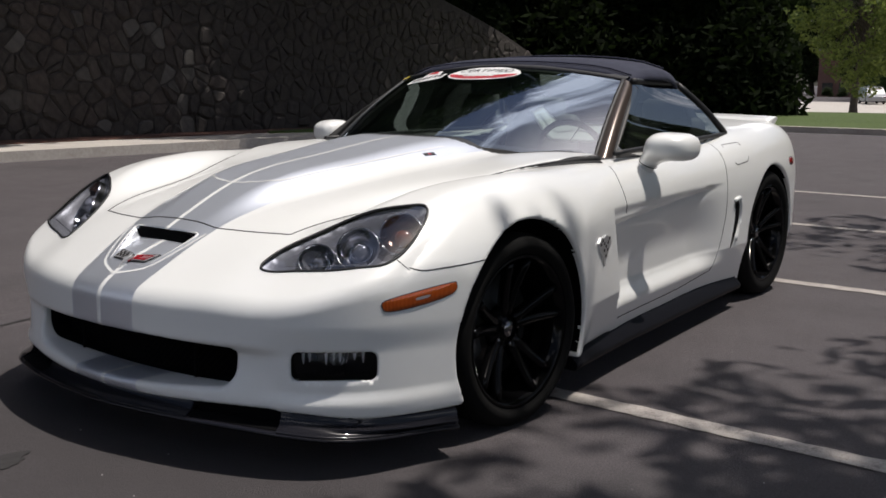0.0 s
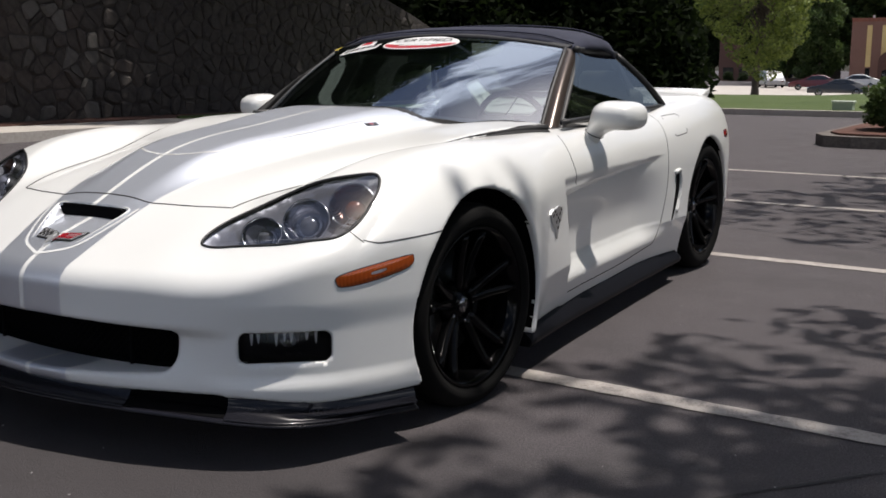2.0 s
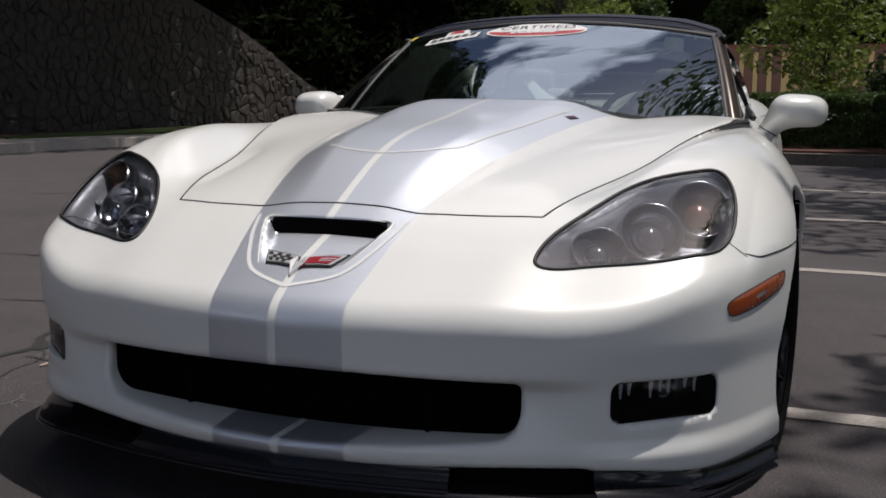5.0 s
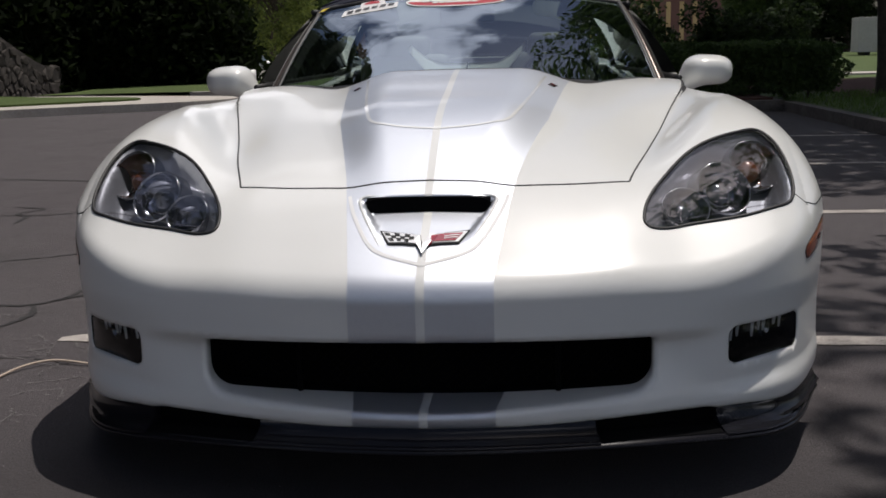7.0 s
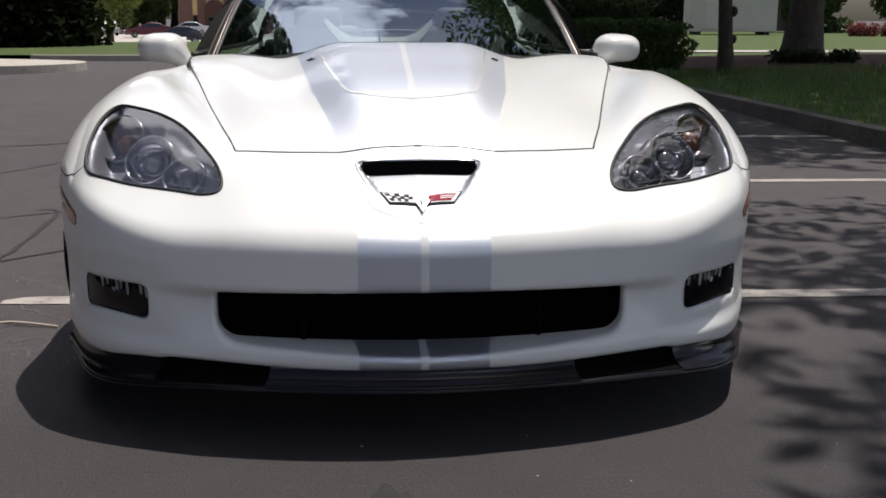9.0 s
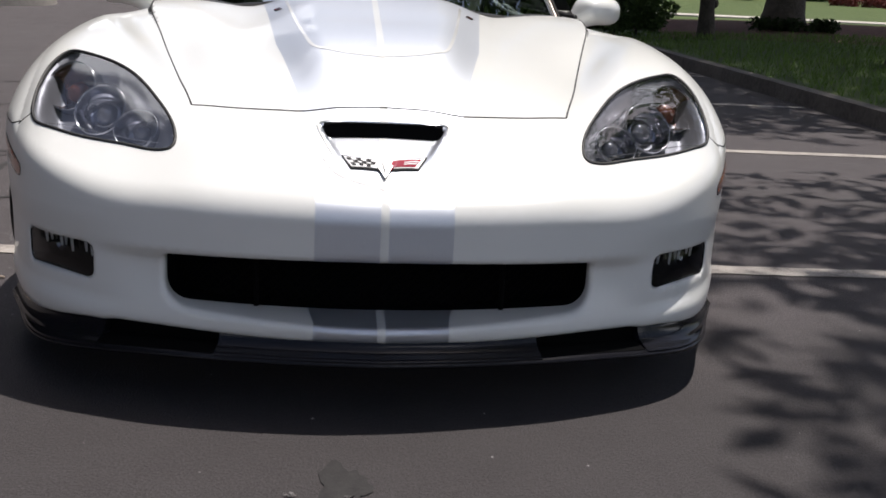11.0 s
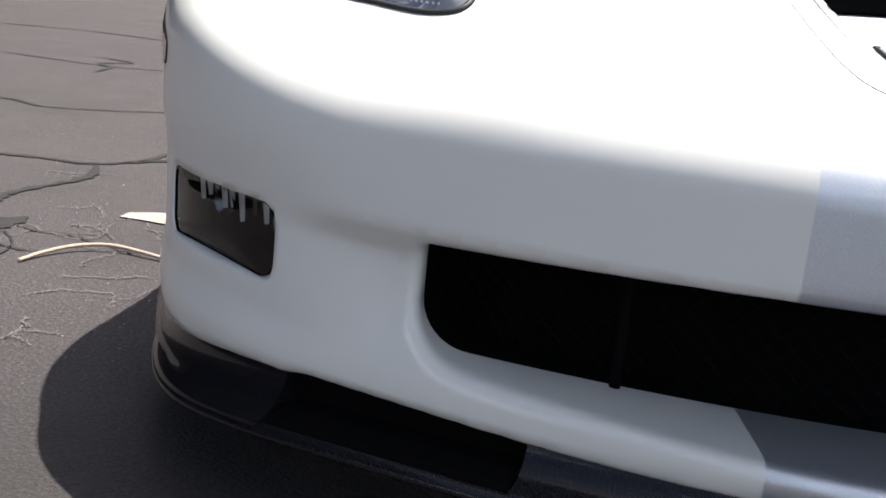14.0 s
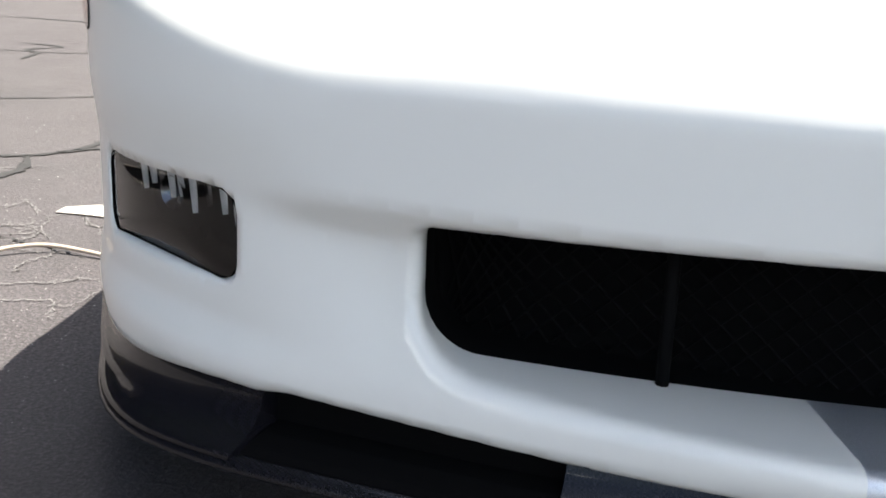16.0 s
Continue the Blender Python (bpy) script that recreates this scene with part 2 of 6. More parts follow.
bt = n.add("TexBrick", Vector=n.place(), Scale=4.0, Color1=(0.200, 0.074, 0.047, 1), Color2=(0.145, 0.052, 0.036, 1), Mortar=(0.17, 0.10, 0.08, 1))
n.colour(n.mix(n.math("MULTIPLY", n.noise(0.7, 4), 0.5), bt.outputs["Color"], (0.12, 0.045, 0.034)))
stucco = grained("ochre_stucco", (0.46, 0.34, 0.15), (0.54, 0.41, 0.20), 1.2, 0.9, 0.2, 0.01)
dark_pane = material("dark_window", (0.012, 0.013, 0.015), 0.08, Coat_Weight=1.0)
white_metal = grained("white_painted_metal", (0.46, 0.43, 0.42), (0.54, 0.51, 0.50), 1.5, 0.5, 0.1, 0.003)


def leaf_material(name, dark, light, rough=0.6, shine=0.4):
    m = material(name, dark, rough, Specular_IOR_Level=shine)
    n = Nodes(m)
    isl = n.add("NewGeometry").outputs["Random Per Island"]
    n.colour(n.ramp(isl, (0.0, dark), (0.65, light), (1.0, tuple(min(1, 1.5 * c) for c in light))))
    tl, mx = n.add("BsdfTranslucent"), n.add("MixShader", Fac=0.32)
    n.put(tl.inputs["Color"], tuple(min(1, 1.6 * c) for c in light) + (1,))
    n.put(mx.inputs[1], n.b.outputs["BSDF"])
    n.put(mx.inputs[2], tl.outputs["BSDF"])
    n.put(m.node_tree.nodes["Material Output"].inputs["Surface"], mx.outputs["Shader"])
    return m


leaf_dark = leaf_material("leaf_dark_green", (0.008, 0.015, 0.006), (0.022, 0.036, 0.011), 0.75, 0.2)
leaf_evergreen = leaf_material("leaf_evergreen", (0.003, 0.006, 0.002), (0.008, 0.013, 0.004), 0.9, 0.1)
leaf_mid = leaf_material("leaf_mid_green", (0.022, 0.045, 0.010), (0.060, 0.095, 0.024))
leaf_light = leaf_material("leaf_yellow_green", (0.032, 0.056, 0.009), (0.125, 0.160, 0.030))


# ---- small builders ----
def link(name, verts, faces, mat, parent=None, smooth=False, label="", mats=None, index=None):
    me = bpy.data.meshes.new(name)
    me.from_pydata([tuple(map(float, v)) for v in verts] if not isinstance(verts, np.ndarray) else verts.tolist(), [], faces.tolist() if isinstance(faces, np.ndarray) else faces)
    for m in mats or [mat]:
        me.materials.append(m)
    if index is not None:
        me.polygons.foreach_set("material_index", index)
    me.polygons.foreach_set("use_smooth", [smooth] * len(me.polygons))
    me.update()
    ob = new(name, me)
    ob.parent = parent
    if label:
        ob["label"] = label
    return ob


def part(name, bm, mat, parent, label="", smooth=False):
    """Links a bmesh as one mesh object under a thing or a part."""
    me = bpy.data.meshes.new(name)
    bmesh.ops.recalc_face_normals(bm, faces=bm.faces)
    bm.to_mesh(me)
    bm.free()
    me.materials.append(mat)
    me.polygons.foreach_set("use_smooth", [smooth and len(q.vertices) < 5 for q in me.polygons])
    ob = new(name, me)
    ob.parent = parent
    if label:
        ob["label"] = label
    return ob


def empty(name, at=(0, 0, 0), label="", category="", group="", kind="", rz=0):
    ob = new(name)
    ob.empty_display_size = 0.1
    ob.matrix_world = pose(*at, 0, 0, rz)
    return tagged(ob, label, category, group, kind)


def box(size, at, bevel=0.0, segments=2, turn=None):
    bm = bmesh.new()
    bmesh.ops.create_cube(bm, size=1)
    bmesh.ops.scale(bm, vec=size, verts=bm.verts)
    if bevel:
        bmesh.ops.bevel(bm, geom=bm.edges[:], offset=bevel, segments=segments, profile=0.5, affect="EDGES")
    bmesh.ops.transform(bm, matrix=Matrix.Translation(at) @ (turn or Matrix()), verts=bm.verts)
    return bm


def join(*bms):
    a = bms[0]
    for b in bms[1:]:
        me = bpy.data.meshes.new("join")
        b.to_mesh(me)
        b.free()
        a.from_mesh(me)
        bpy.data.meshes.remove(me)
    return a


def lathe(profile, axis="x", n=64, at=(0, 0, 0)):
    """Turns (radius, along) points round an axis."""
    verts, faces = [], []
    k = len(profile)
    for i in range(n):
        a = 2 * math.pi * i / n
        for r, s in profile:
            c, d = r * math.cos(a), r * math.sin(a)
            v = (s, c, d) if axis == "x" else (c, s, d) if axis == "y" else (c, d, s)
            verts.append(tuple(p + q for p, q in zip(v, at)))
    for i in range(n):
        for j in range(k - 1):
            a, b = i * k + j, ((i + 1) % n) * k + j
            faces.append((a, a + 1, b + 1, b))
    return verts, faces


def as_bm(verts, faces):
    bm = bmesh.new()
    vs = [bm.verts.new(v) for v in verts]
    for f in faces:
        try:
            bm.faces.new([vs[i] for i in f])
        except ValueError:
            pass
    return bm


def tube(points, radius, n=6, closed=False):
    """A thin round bar along points; radius may be a list."""
    p = [Vector(q) for q in points]
    m = len(p)
    rr = radius if isinstance(radius, (list, tuple)) else [radius] * m
    verts, faces = [], []
    for i in range(m):
        d = (p[(i + 1) % m] - p[i - 1]) if closed else (p[min(i + 1, m - 1)] - p[max(i - 1, 0)])
        d = d.normalized() if d.length else Vector((0, 0, 1))
        up = Vector((0, 0, 1)) if abs(d.z) < 0.9 else Vector((1, 0, 0))
        s = d.cross(up).normalized()
        u = s.cross(d)
        for k in range(n):
            a = 2 * math.pi * k / n
            verts.append(p[i] + (s * math.cos(a) + u * math.sin(a)) * rr[i])
    for i in range(m if closed else m - 1):
        for k in range(n):
            a, b = i * n, ((i + 1) % m) * n
            faces.append((a + k, a + (k + 1) % n, b + (k + 1) % n, b + k))
    if not closed:
        faces += [tuple(range(n))[::-1], tuple(range((m - 1) * n, m * n))]
    return verts, faces


def smooth_path(points, per=8, closed=False):
    """Points along a smooth curve through the given ones."""
    p = np.array(points, float)
    m, out = len(p), []
    for i in range(m if closed else m - 1):
        a, b, c, d = (p[(i - 1) % m], p[i], p[(i + 1) % m], p[(i + 2) % m]) if closed else (p[max(i - 1, 0)], p[i], p[i + 1], p[min(i + 2, m - 1)])
        for s in np.arange(per) / per:
            out.append(0.5 * (2 * b + (c - a) * s + (2 * a - 5 * b + 4 * c - d) * s**2 + (3 * b - a - 3 * c + d) * s**3))
    if not closed:
        out.append(p[-1])
    return np.array(out)


def grid(f, nu, nv):
    """A sheet of f(u, v), u and v from 0 to 1."""
    verts = [f(i / nu, j / nv) for i in range(nu + 1) for j in range(nv + 1)]
    faces = [(i * (nv + 1) + j, (i + 1) * (nv + 1) + j, (i + 1) * (nv + 1) + j + 1, i * (nv + 1) + j + 1) for i in range(nu) for j in range(nv)]
    return verts, faces


def slab(outline, low, high):
    """A prism over a plan outline."""
    m = len(outline)
    verts = [(x, y, low) for x, y in outline] + [(x, y, high) for x, y in outline]
    faces = [tuple(range(m))[::-1], tuple(range(m, 2 * m))] + [(i, (i + 1) % m, m + (i + 1) % m, m + i) for i in range(m)]
    return verts, faces


def solid_net(f, lo, hi, h, rounds=4):
    """The skin of the solid f < 0 as quads: one corner per crossed cell, drawn onto the skin."""
    ax = [np.arange(a, b + h, h) for a, b in zip(lo, hi)]
    g = np.meshgrid(*ax, indexing="ij")
    v = f(g[0], g[1], g[2])
    s = v < 0
    c = np.zeros(tuple(k - 1 for k in v.shape), np.int8)
    for i in (0, 1):
        for j in (0, 1):
            for k in (0, 1):
                c += s[i:c.shape[0] + i, j:c.shape[1] + j, k:c.shape[2] + k]
    cells = np.argwhere((c > 0) & (c < 8))
    ids = -np.ones(c.shape, np.int64)
    ids[tuple(cells.T)] = np.arange(len(cells))
    mid = np.array([a[0] for a in ax]) + (cells + 0.5) * h
    p = mid.copy()
    for _ in range(rounds):
        e = 1e-4
        d = f(*p.T)
        gr = np.stack([(f(*(p + e * np.eye(3)[k]).T) - f(*(p - e * np.eye(3)[k]).T)) / (2 * e) for k in range(3)], 1)
        p = p - (d / np.maximum((gr**2).sum(1), 0.05))[:, None] * gr
        p = np.clip(p, mid - 0.72 * h, mid + 0.72 * h)
    quads = []
    for k in range(3):
        a, b = (k + 1) % 3, (k + 2) % 3
        sh = [slice(None)] * 3
        sh[k] = slice(0, -1)
        sh2 = [slice(None)] * 3
        sh2[k] = slice(1, None)
        cross = s[tuple(sh)] != s[tuple(sh2)]
        e = np.argwhere(cross)
        ok = (e[:, a] > 0) & (e[:, b] > 0) & (e[:, a] < v.shape[a] - 1) & (e[:, b] < v.shape[b] - 1)
        e = e[ok]
        flip = s[tuple(e.T)]
        q = []
        for da, db in ((-1, -1), (0, -1), (0, 0), (-1, 0)):
            o = e.copy()
            o[:, a] += da
            o[:, b] += db
            q.append(ids[tuple(o.T)])
        q = np.stack(q, 1)
        q[~flip] = q[~flip][:, ::-1]
        quads.append(q)
    return p, np.concatenate(quads)


def slope(f, p, e=2e-4):
    """Unit outward normals of the solid's skin at p."""
    gr = np.stack([f(*(p + e * np.eye(3)[k]).T) - f(*(p - e * np.eye(3)[k]).T) for k in range(3)], 1)
    return gr / np.linalg.norm(gr, axis=1, keepdims=True)


def skin(name, p, quads, mat, parent, normals=None, label=""):
    """One object out of some of a skin's quads."""
    used = np.unique(quads)
    back = np.zeros(len(p), np.int64)
    back[used] = np.arange(len(used))
    ob = link(name, p[used], back[quads], mat, parent, True, label)
    if normals is not None:
        ob.data.normals_split_custom_set_from_vertices(normals[used].tolist())
    return ob


def cast(f, start, way, reach=1.5, n=300):
    """First places where rays from start along way meet the solid."""
    start, way = np.atleast_2d(start).astype(float), np.asarray(way, float)
    k = np.linspace(0, reach, n)
    p = start[:, None] + k[None, :, None] * way
    d = f(p[..., 0], p[..., 1], p[..., 2])
    i = np.maximum(np.argmax(d < 0, 1), 1)
    r = np.arange(len(start))
    d0, d1 = d[r, i - 1], d[r, i]
    t = k[i - 1] + (k[i] - k[i - 1]) * d0 / np.where(d0 - d1 == 0, 1, d0 - d1)
    return start + t[:, None] * way


def inside(poly, x, y):
    """Which of the points lie inside the outline."""
    poly = np.asarray(poly)
    r = np.zeros(np.shape(x), bool)
    for (x0, y0), (x1, y1) in zip(poly, np.roll(poly, -1, 0)):
        if y0 != y1:
            r ^= ((y0 > y) != (y1 > y)) & (x < (x1 - x0) * (y - y0) / (y1 - y0) + x0)
    return r


def leaves(centres, size, rng, flat=0.35):
    """Leaf blades, two triangles each, at the given centres."""
    m = len(centres)
    d = rng.normal(size=(m, 3))
    d[:, 2] *= flat + 0.4
    d /= np.linalg.norm(d, axis=1, keepdims=True)
    e = np.cross(d, rng.normal(size=(m, 3)))
    e /= np.linalg.norm(e, axis=1, keepdims=True)
    s = size * rng.uniform(0.6, 1.4, (m, 1))
    v = np.stack([centres - d * s, centres + e * s * 0.42, centres + d * s, centres - e * s * 0.42], 1).reshape(-1, 3)
    return v, np.arange(4 * m).reshape(-1, 4)


def clump_points(rng, blobs, per, shell=0.35):
    """Points in the outer part of overlapping lumps (x, y, z, r)."""
    out = []
    for x, y, z, r in blobs:
        k = int(per * r * r)
        d = rng.normal(size=(k, 3))
        d /= np.linalg.norm(d, axis=1, keepdims=True)
        q = d * (r * (1 - shell * rng.uniform(0, 1, (k, 1)) ** 1.6)) * np.array([1, 1, 0.85])
        out.append(q + (x, y, z))
    return np.concatenate(out)


# ---- shape of the car's body, as a solid given by smooth functions ----
def curve(*knots):
    """A smooth function through (place, value) pairs: a natural cubic spline."""
    k, v = np.array(knots, float).T
    m, h = len(k), np.diff(np.array(knots, float).T[0])
    a = np.eye(m)
    r = np.zeros(m)
    for i in range(1, m - 1):
        a[i, i - 1:i + 2] = h[i - 1], 2 * (h[i - 1] + h[i]), h[i]
        r[i] = 6 * ((v[i + 1] - v[i]) / h[i] - (v[i] - v[i - 1]) / h[i - 1])
    c = np.linalg.solve(a, r)
    xs = np.linspace(k[0], k[-1], 1500)
    i = np.clip(np.searchsorted(k, xs) - 1, 0, m - 2)
    p, q = k[i + 1] - xs, xs - k[i]
    ys = (c[i] * p**3 + c[i + 1] * q**3) / (6 * h[i]) + (v[i] / h[i] - c[i] * h[i] / 6) * p + (v[i + 1] / h[i] - c[i + 1] * h[i] / 6) * q
    return lambda x: np.interp(x, xs, ys)


def step(a, b, x):
    s = np.clip((x - a) / (b - a), 0, 1)
    return s * s * (3 - 2 * s)


def hill(a, b, c, d, x):
    return step(a, b, x) * (1 - step(c, d, x))


def smax(a, b, r):
    h = np.maximum(r - np.abs(a - b), 0) / r
    return np.maximum(a, b) + h * h * r * 0.25


def smin(a, b, r):
    return -smax(-a, -b, r)


nose_plan = curve((0, -0.985), (0.15, -0.975), (0.30, -0.952), (0.42, -0.925), (0.55, -0.882), (0.68, -0.825), (0.78, -0.755), (0.86, -0.665), (0.92, -0.55), (0.96, -0.455), (0.985, -0.40), (1.01, -0.35), (1.06, -0.25))
hood_line = curve((-1.02, 0.474), (-0.985, 0.500), (-0.94, 0.530), (-0.884, 0.563), (-0.80, 0.612), (-0.62, 0.695), (-0.4, 0.752), (0, 0.812), (0.4, 0.852), (0.8, 0.872), (1.2, 0.872), (2.0, 0.885), (2.45, 0.93), (2.9, 0.952), (3.3, 0.935), (3.5, 0.91))
bulge_rise = curve((-0.8, 0), (-0.62, 0.012), (-0.417, 0.046), (0, 0.055), (0.44, 0.064), (0.7, 0.05), (1.0, 0))
bulge_half = curve((-1, 0.15), (-0.62, 0.17), (-0.3, 0.235), (0.1, 0.29), (0.5, 0.335), (1, 0.35))
fender_rise = curve((-1, 0), (-0.7, 0.004), (-0.5, 0.035), (-0.3, 0.062), (0, 0.058), (0.3, 0.035), (0.6, 0.008), (0.9, -0.005), (1.9, 0), (2.3, 0.012), (2.7, 0.02), (3.1, 0.0), (3.5, -0.03))
half_width = curve((-1, 0.95), (-0.45, 0.978), (-0.2, 1.005), (0.1, 1.009), (0.35, 0.988), (0.6, 0.95), (0.9, 0.912), (1.3, 0.884), (1.7, 0.857), (1.95, 0.848), (2.2, 0.846), (2.4, 0.846), (2.7, 0.836), (3.0, 0.808), (3.25, 0.765), (3.5, 0.68))

hood_edge = curve((-1, 0.40), (-0.606, 0.469), (-0.45, 0.516), (-0.3, 0.555), (-0.1, 0.606), (0.1, 0.660), (0.3, 0.713), (0.5, 0.752), (0.8, 0.790))

seam_dip = curve((-1, 0), (-0.606, 0.0), (-0.45, 0.012), (-0.3, 0.022), (-0.1, 0.022), (0.1, 0.002), (0.3, -0.010), (0.5, -0.006), (0.8, 0.0), (1.2, 0.0), (3.5, 0.0))


def body_top(x, y):
    fade = 1 - step(-0.62, 0.15, y)
    xn = np.minimum(x, 0.90)
    ye = y - (nose_plan(xn) + 0.985) * fade * (1 - 0.34 * step(0.55, 0.9, x))
    z = hood_line(ye)
    z = z + bulge_rise(y) * (1 - step(0.62, 1.38, x / bulge_half(y))) - 0.05 * x * x * step(-0.7, 0, y)
    # the hood's rear stands proud of the fenders
    z = z + 0.024 * step(0.36, 0.66, x) * step(0.0, 0.60, y) * (1 - step(-0.004, 0.004, x - hood_edge(y))) * (1 - step(0.78, 0.80, y))
    # sunken panel below the nostril
    run = -0.716 - y
    z = z - 0.034 * np.clip(1 - run / 0.150, 0, 1) * step(-0.003, 0.003, run) * (1 - step(0.130, 0.160, x + 0.40 * np.maximum(run, 0)))
    he = hood_edge(y)
    z = z + fender_rise(y) * step(he - 0.01, he + 0.17, x) - seam_dip(y) * np.exp(-((x - he) / 0.085) ** 2) - 2.0 * np.maximum(x - 0.78, 0) ** 2
    return z


def body_side(y, z):
    w = half_width(y)
    w = w - 0.9 * np.maximum(z - 0.60, 0) ** 2 - 0.30 * np.maximum(0.34 - z, 0) * step(0.3, 0.5, y)
    gill = 0.655 + 0.28 * (0.63 - z)
    crease = 0.625 + 0.044 * (y - 0.66)
    back = 1 - step(0.9, 1.36, y - gill)
    lean = 0.022 * (1 - step(crease - 0.022, crease, z)) + 0.036 * (1 - step(0.42, crease - 0.01, z))
    scoop = step(-0.006, 0.006, y - gill) * back * (lean * step(0.26, 0.36, z) + 0.010 * step(crease - 0.02, crease, z) * (1 - step(0.64, 0.68, z)))
    return w - scoop


def mouth(x, y, z):
    """The radiator opening between bumper and lower lip."""
    top = 0.380 - 0.06 * x * x
    low = 0.226 + 0.10 * x * x
    r = 0.05
    q = np.stack([x - 0.497 + r, low - z + r])
    d = np.hypot(np.maximum(q[0], 0), np.maximum(q[1], 0)) + np.minimum(np.maximum(q[0], q[1]), 0) - r
    return smax(smax(d, z - top, 0.012), y + 0.815 - 0.10 * x, 0.01)


def body(x, y, z, fogs=True):
    """Below nought inside the car's body."""
    x = np.abs(x)
    # flank dents beside the radiator opening and round the fog lamps
    dent = 0.034 * hill(0.12, 0.47, 0.51, 0.70, x) * hill(0.17, 0.345, 0.345, 0.385, z)
    lip = 0.018 * hill(0.205, 0.255, 0.36, 0.45, z) * step(0.55, 0.72, x)
    chin = 3.0 * np.maximum(0.235 - z, 0) ** 2
    front = (nose_plan(x) + dent + lip + chin - y) * 0.86
    d = smax((z - body_top(x, y)) * 0.92, x - body_side(y, z), 0.11)
    d = smax(d, front, 0.034)
    d = smax(d, 0.187 + 0.007 * hill(0.20, 0.52, 0.61, 0.655, x) * (1 - step(-0.78, -0.62, y)) - 0.022 * step(0.66, 0.86, x) - 0.055 * step(0.72, 0.92, y) - z, 0.016)
    d = smax(d, y - 3.43 + 0.35 * x * x * x + 0.10 * np.abs(z - 0.75), 0.10)
    d = smax(d, -mouth(x, y, z), 0.016)
    for yc, r in ((-0.025, 0.379), (2.69, 0.392)):
        arch = np.maximum(np.hypot(y - yc, z - 0.325) - r, 0.62 - x)
        d = smax(d, -arch, 0.014)
    # fog lamp pockets
    u = (x - 0.758) * 0.765 + (y + 0.752) * 0.644
    q = np.stack([np.abs(u - 0.021) - 0.125 + 0.022, np.abs(z - 0.326) - 0.0420 + 0.022])
    pocket = np.hypot(np.maximum(q[0], 0), np.maximum(q[1], 0)) + np.minimum(np.maximum(q[0], q[1]), 0) - 0.022
    pocket = np.maximum(pocket, y + 0.752 - 0.842 * (x - 0.758) - 0.085)
    d = smax(d, -pocket, 0.008) if fogs else d
    # cockpit
    cab = np.maximum(np.maximum(x - 0.69 + 0.05 * step(1.9, 2.4, y), np.abs(y - 1.52) - 0.86 + 0.35 * x * x * (y < 1.5)), 0.40 - z)
    d = smax(d, -cab, 0.02)
    return d


# ---- ground and surroundings ----
rng = np.random.default_rng(7)


def land(y):
    """Height of the land: level at the car, falling gently towards the far car park."""
    y = np.asarray(y, float)
    return -0.024 * np.clip(y - 27, 0, 45) + 0.016 * np.clip(y - 85, 0, 25)


ys = np.concatenate([[-400, -120, -40], np.linspace(-20, 26, 24), np.linspace(27, 75, 13), [85, 95, 110, 120, 200, 500, 1500]])
xs = np.concatenate([[-1500, -400, -120, -60], np.linspace(-30, 30, 25), [60, 120, 400, 1500]])
gv = [(x, y, float(land(y))) for x in xs for y in ys]
gf = [(i * len(ys) + j, (i + 1) * len(ys) + j, (i + 1) * len(ys) + j + 1, i * len(ys) + j + 1) for i in range(len(xs) - 1) for j in range(len(ys) - 1)]
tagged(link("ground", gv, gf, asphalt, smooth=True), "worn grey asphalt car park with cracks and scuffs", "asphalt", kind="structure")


def sheet(name, outline, z, mat, label, category, nx=1, thick=0.02, follow=True):
    v, f = slab(outline, -thick, z)
    v = [(x, y, q + (float(land(y)) if follow else 0)) for x, y, q in v]
    return tagged(link(name, v, f, mat), label, category, kind="structure")


# parking bay lines: worn paint, a few millimetres thick, with ragged edges
def bay_line(y0, x0, x1, width=0.105, skew=-0.03):
    r = np.random.default_rng(int(100 * (y0 + 50)))
    xs_ = np.arange(x0, x1, 0.06)
    mid_ = lambda x: y0 + skew * (x - 2.0)
    up = [(x, mid_(x) + width / 2 * min(1, 0.1 + (x - x0) * 9) + r.normal(0, 0.0035)) for x in xs_]
    dn = [(x, mid_(x) - width / 2 + r.normal(0, 0.0035)) for x in xs_]
    m = len(xs_)
    v = [(x, y, 0.004) for x, y in up + dn]
    f = [(i, m + i, m + i + 1, i + 1) for i in range(m - 1)]
    return tagged(link("parking_line", v, f, line_paint), "worn white painted parking bay line on asphalt", "road marking", "parking lines", "structure")


for y0 in (-5.2, -2.45, 0.335, 3.10, 5.65, 8.3):
    bay_line(y0, -1.45, 3.98)


def crack(points, width, mat=tar, z=0.0035, name="asphalt_crack", seed=0):
    """A ragged ribbon over the asphalt."""
    r = np.random.default_rng(seed)
    p = smooth_path(points, 10)
    p = p + r.normal(0, 0.004, p.shape)
    d = np.gradient(p, axis=0)
    d /= np.linalg.norm(d, axis=1, keepdims=True) + 1e-9
    nrm = np.stack([-d[:, 1], d[:, 0]], 1)
    w = width * r.uniform(0.35, 1.0, (len(p), 1)) * np.minimum(1, np.linspace(0.2, 6, len(p)))[:, None] * np.minimum(1, np.linspace(6, 0.2, len(p)))[:, None]
    v = [(x, y, z) for x, y in np.concatenate([p + nrm * w, p - nrm * w])]
    m = len(p)
    return tagged(link(name, v, [(i, m + i, m + i + 1, i + 1) for i in range(m - 1)], mat), "dark crack in the asphalt" if mat is tar else "pale scuff on the asphalt", "crack" if mat is tar else "scuff", kind="structure")


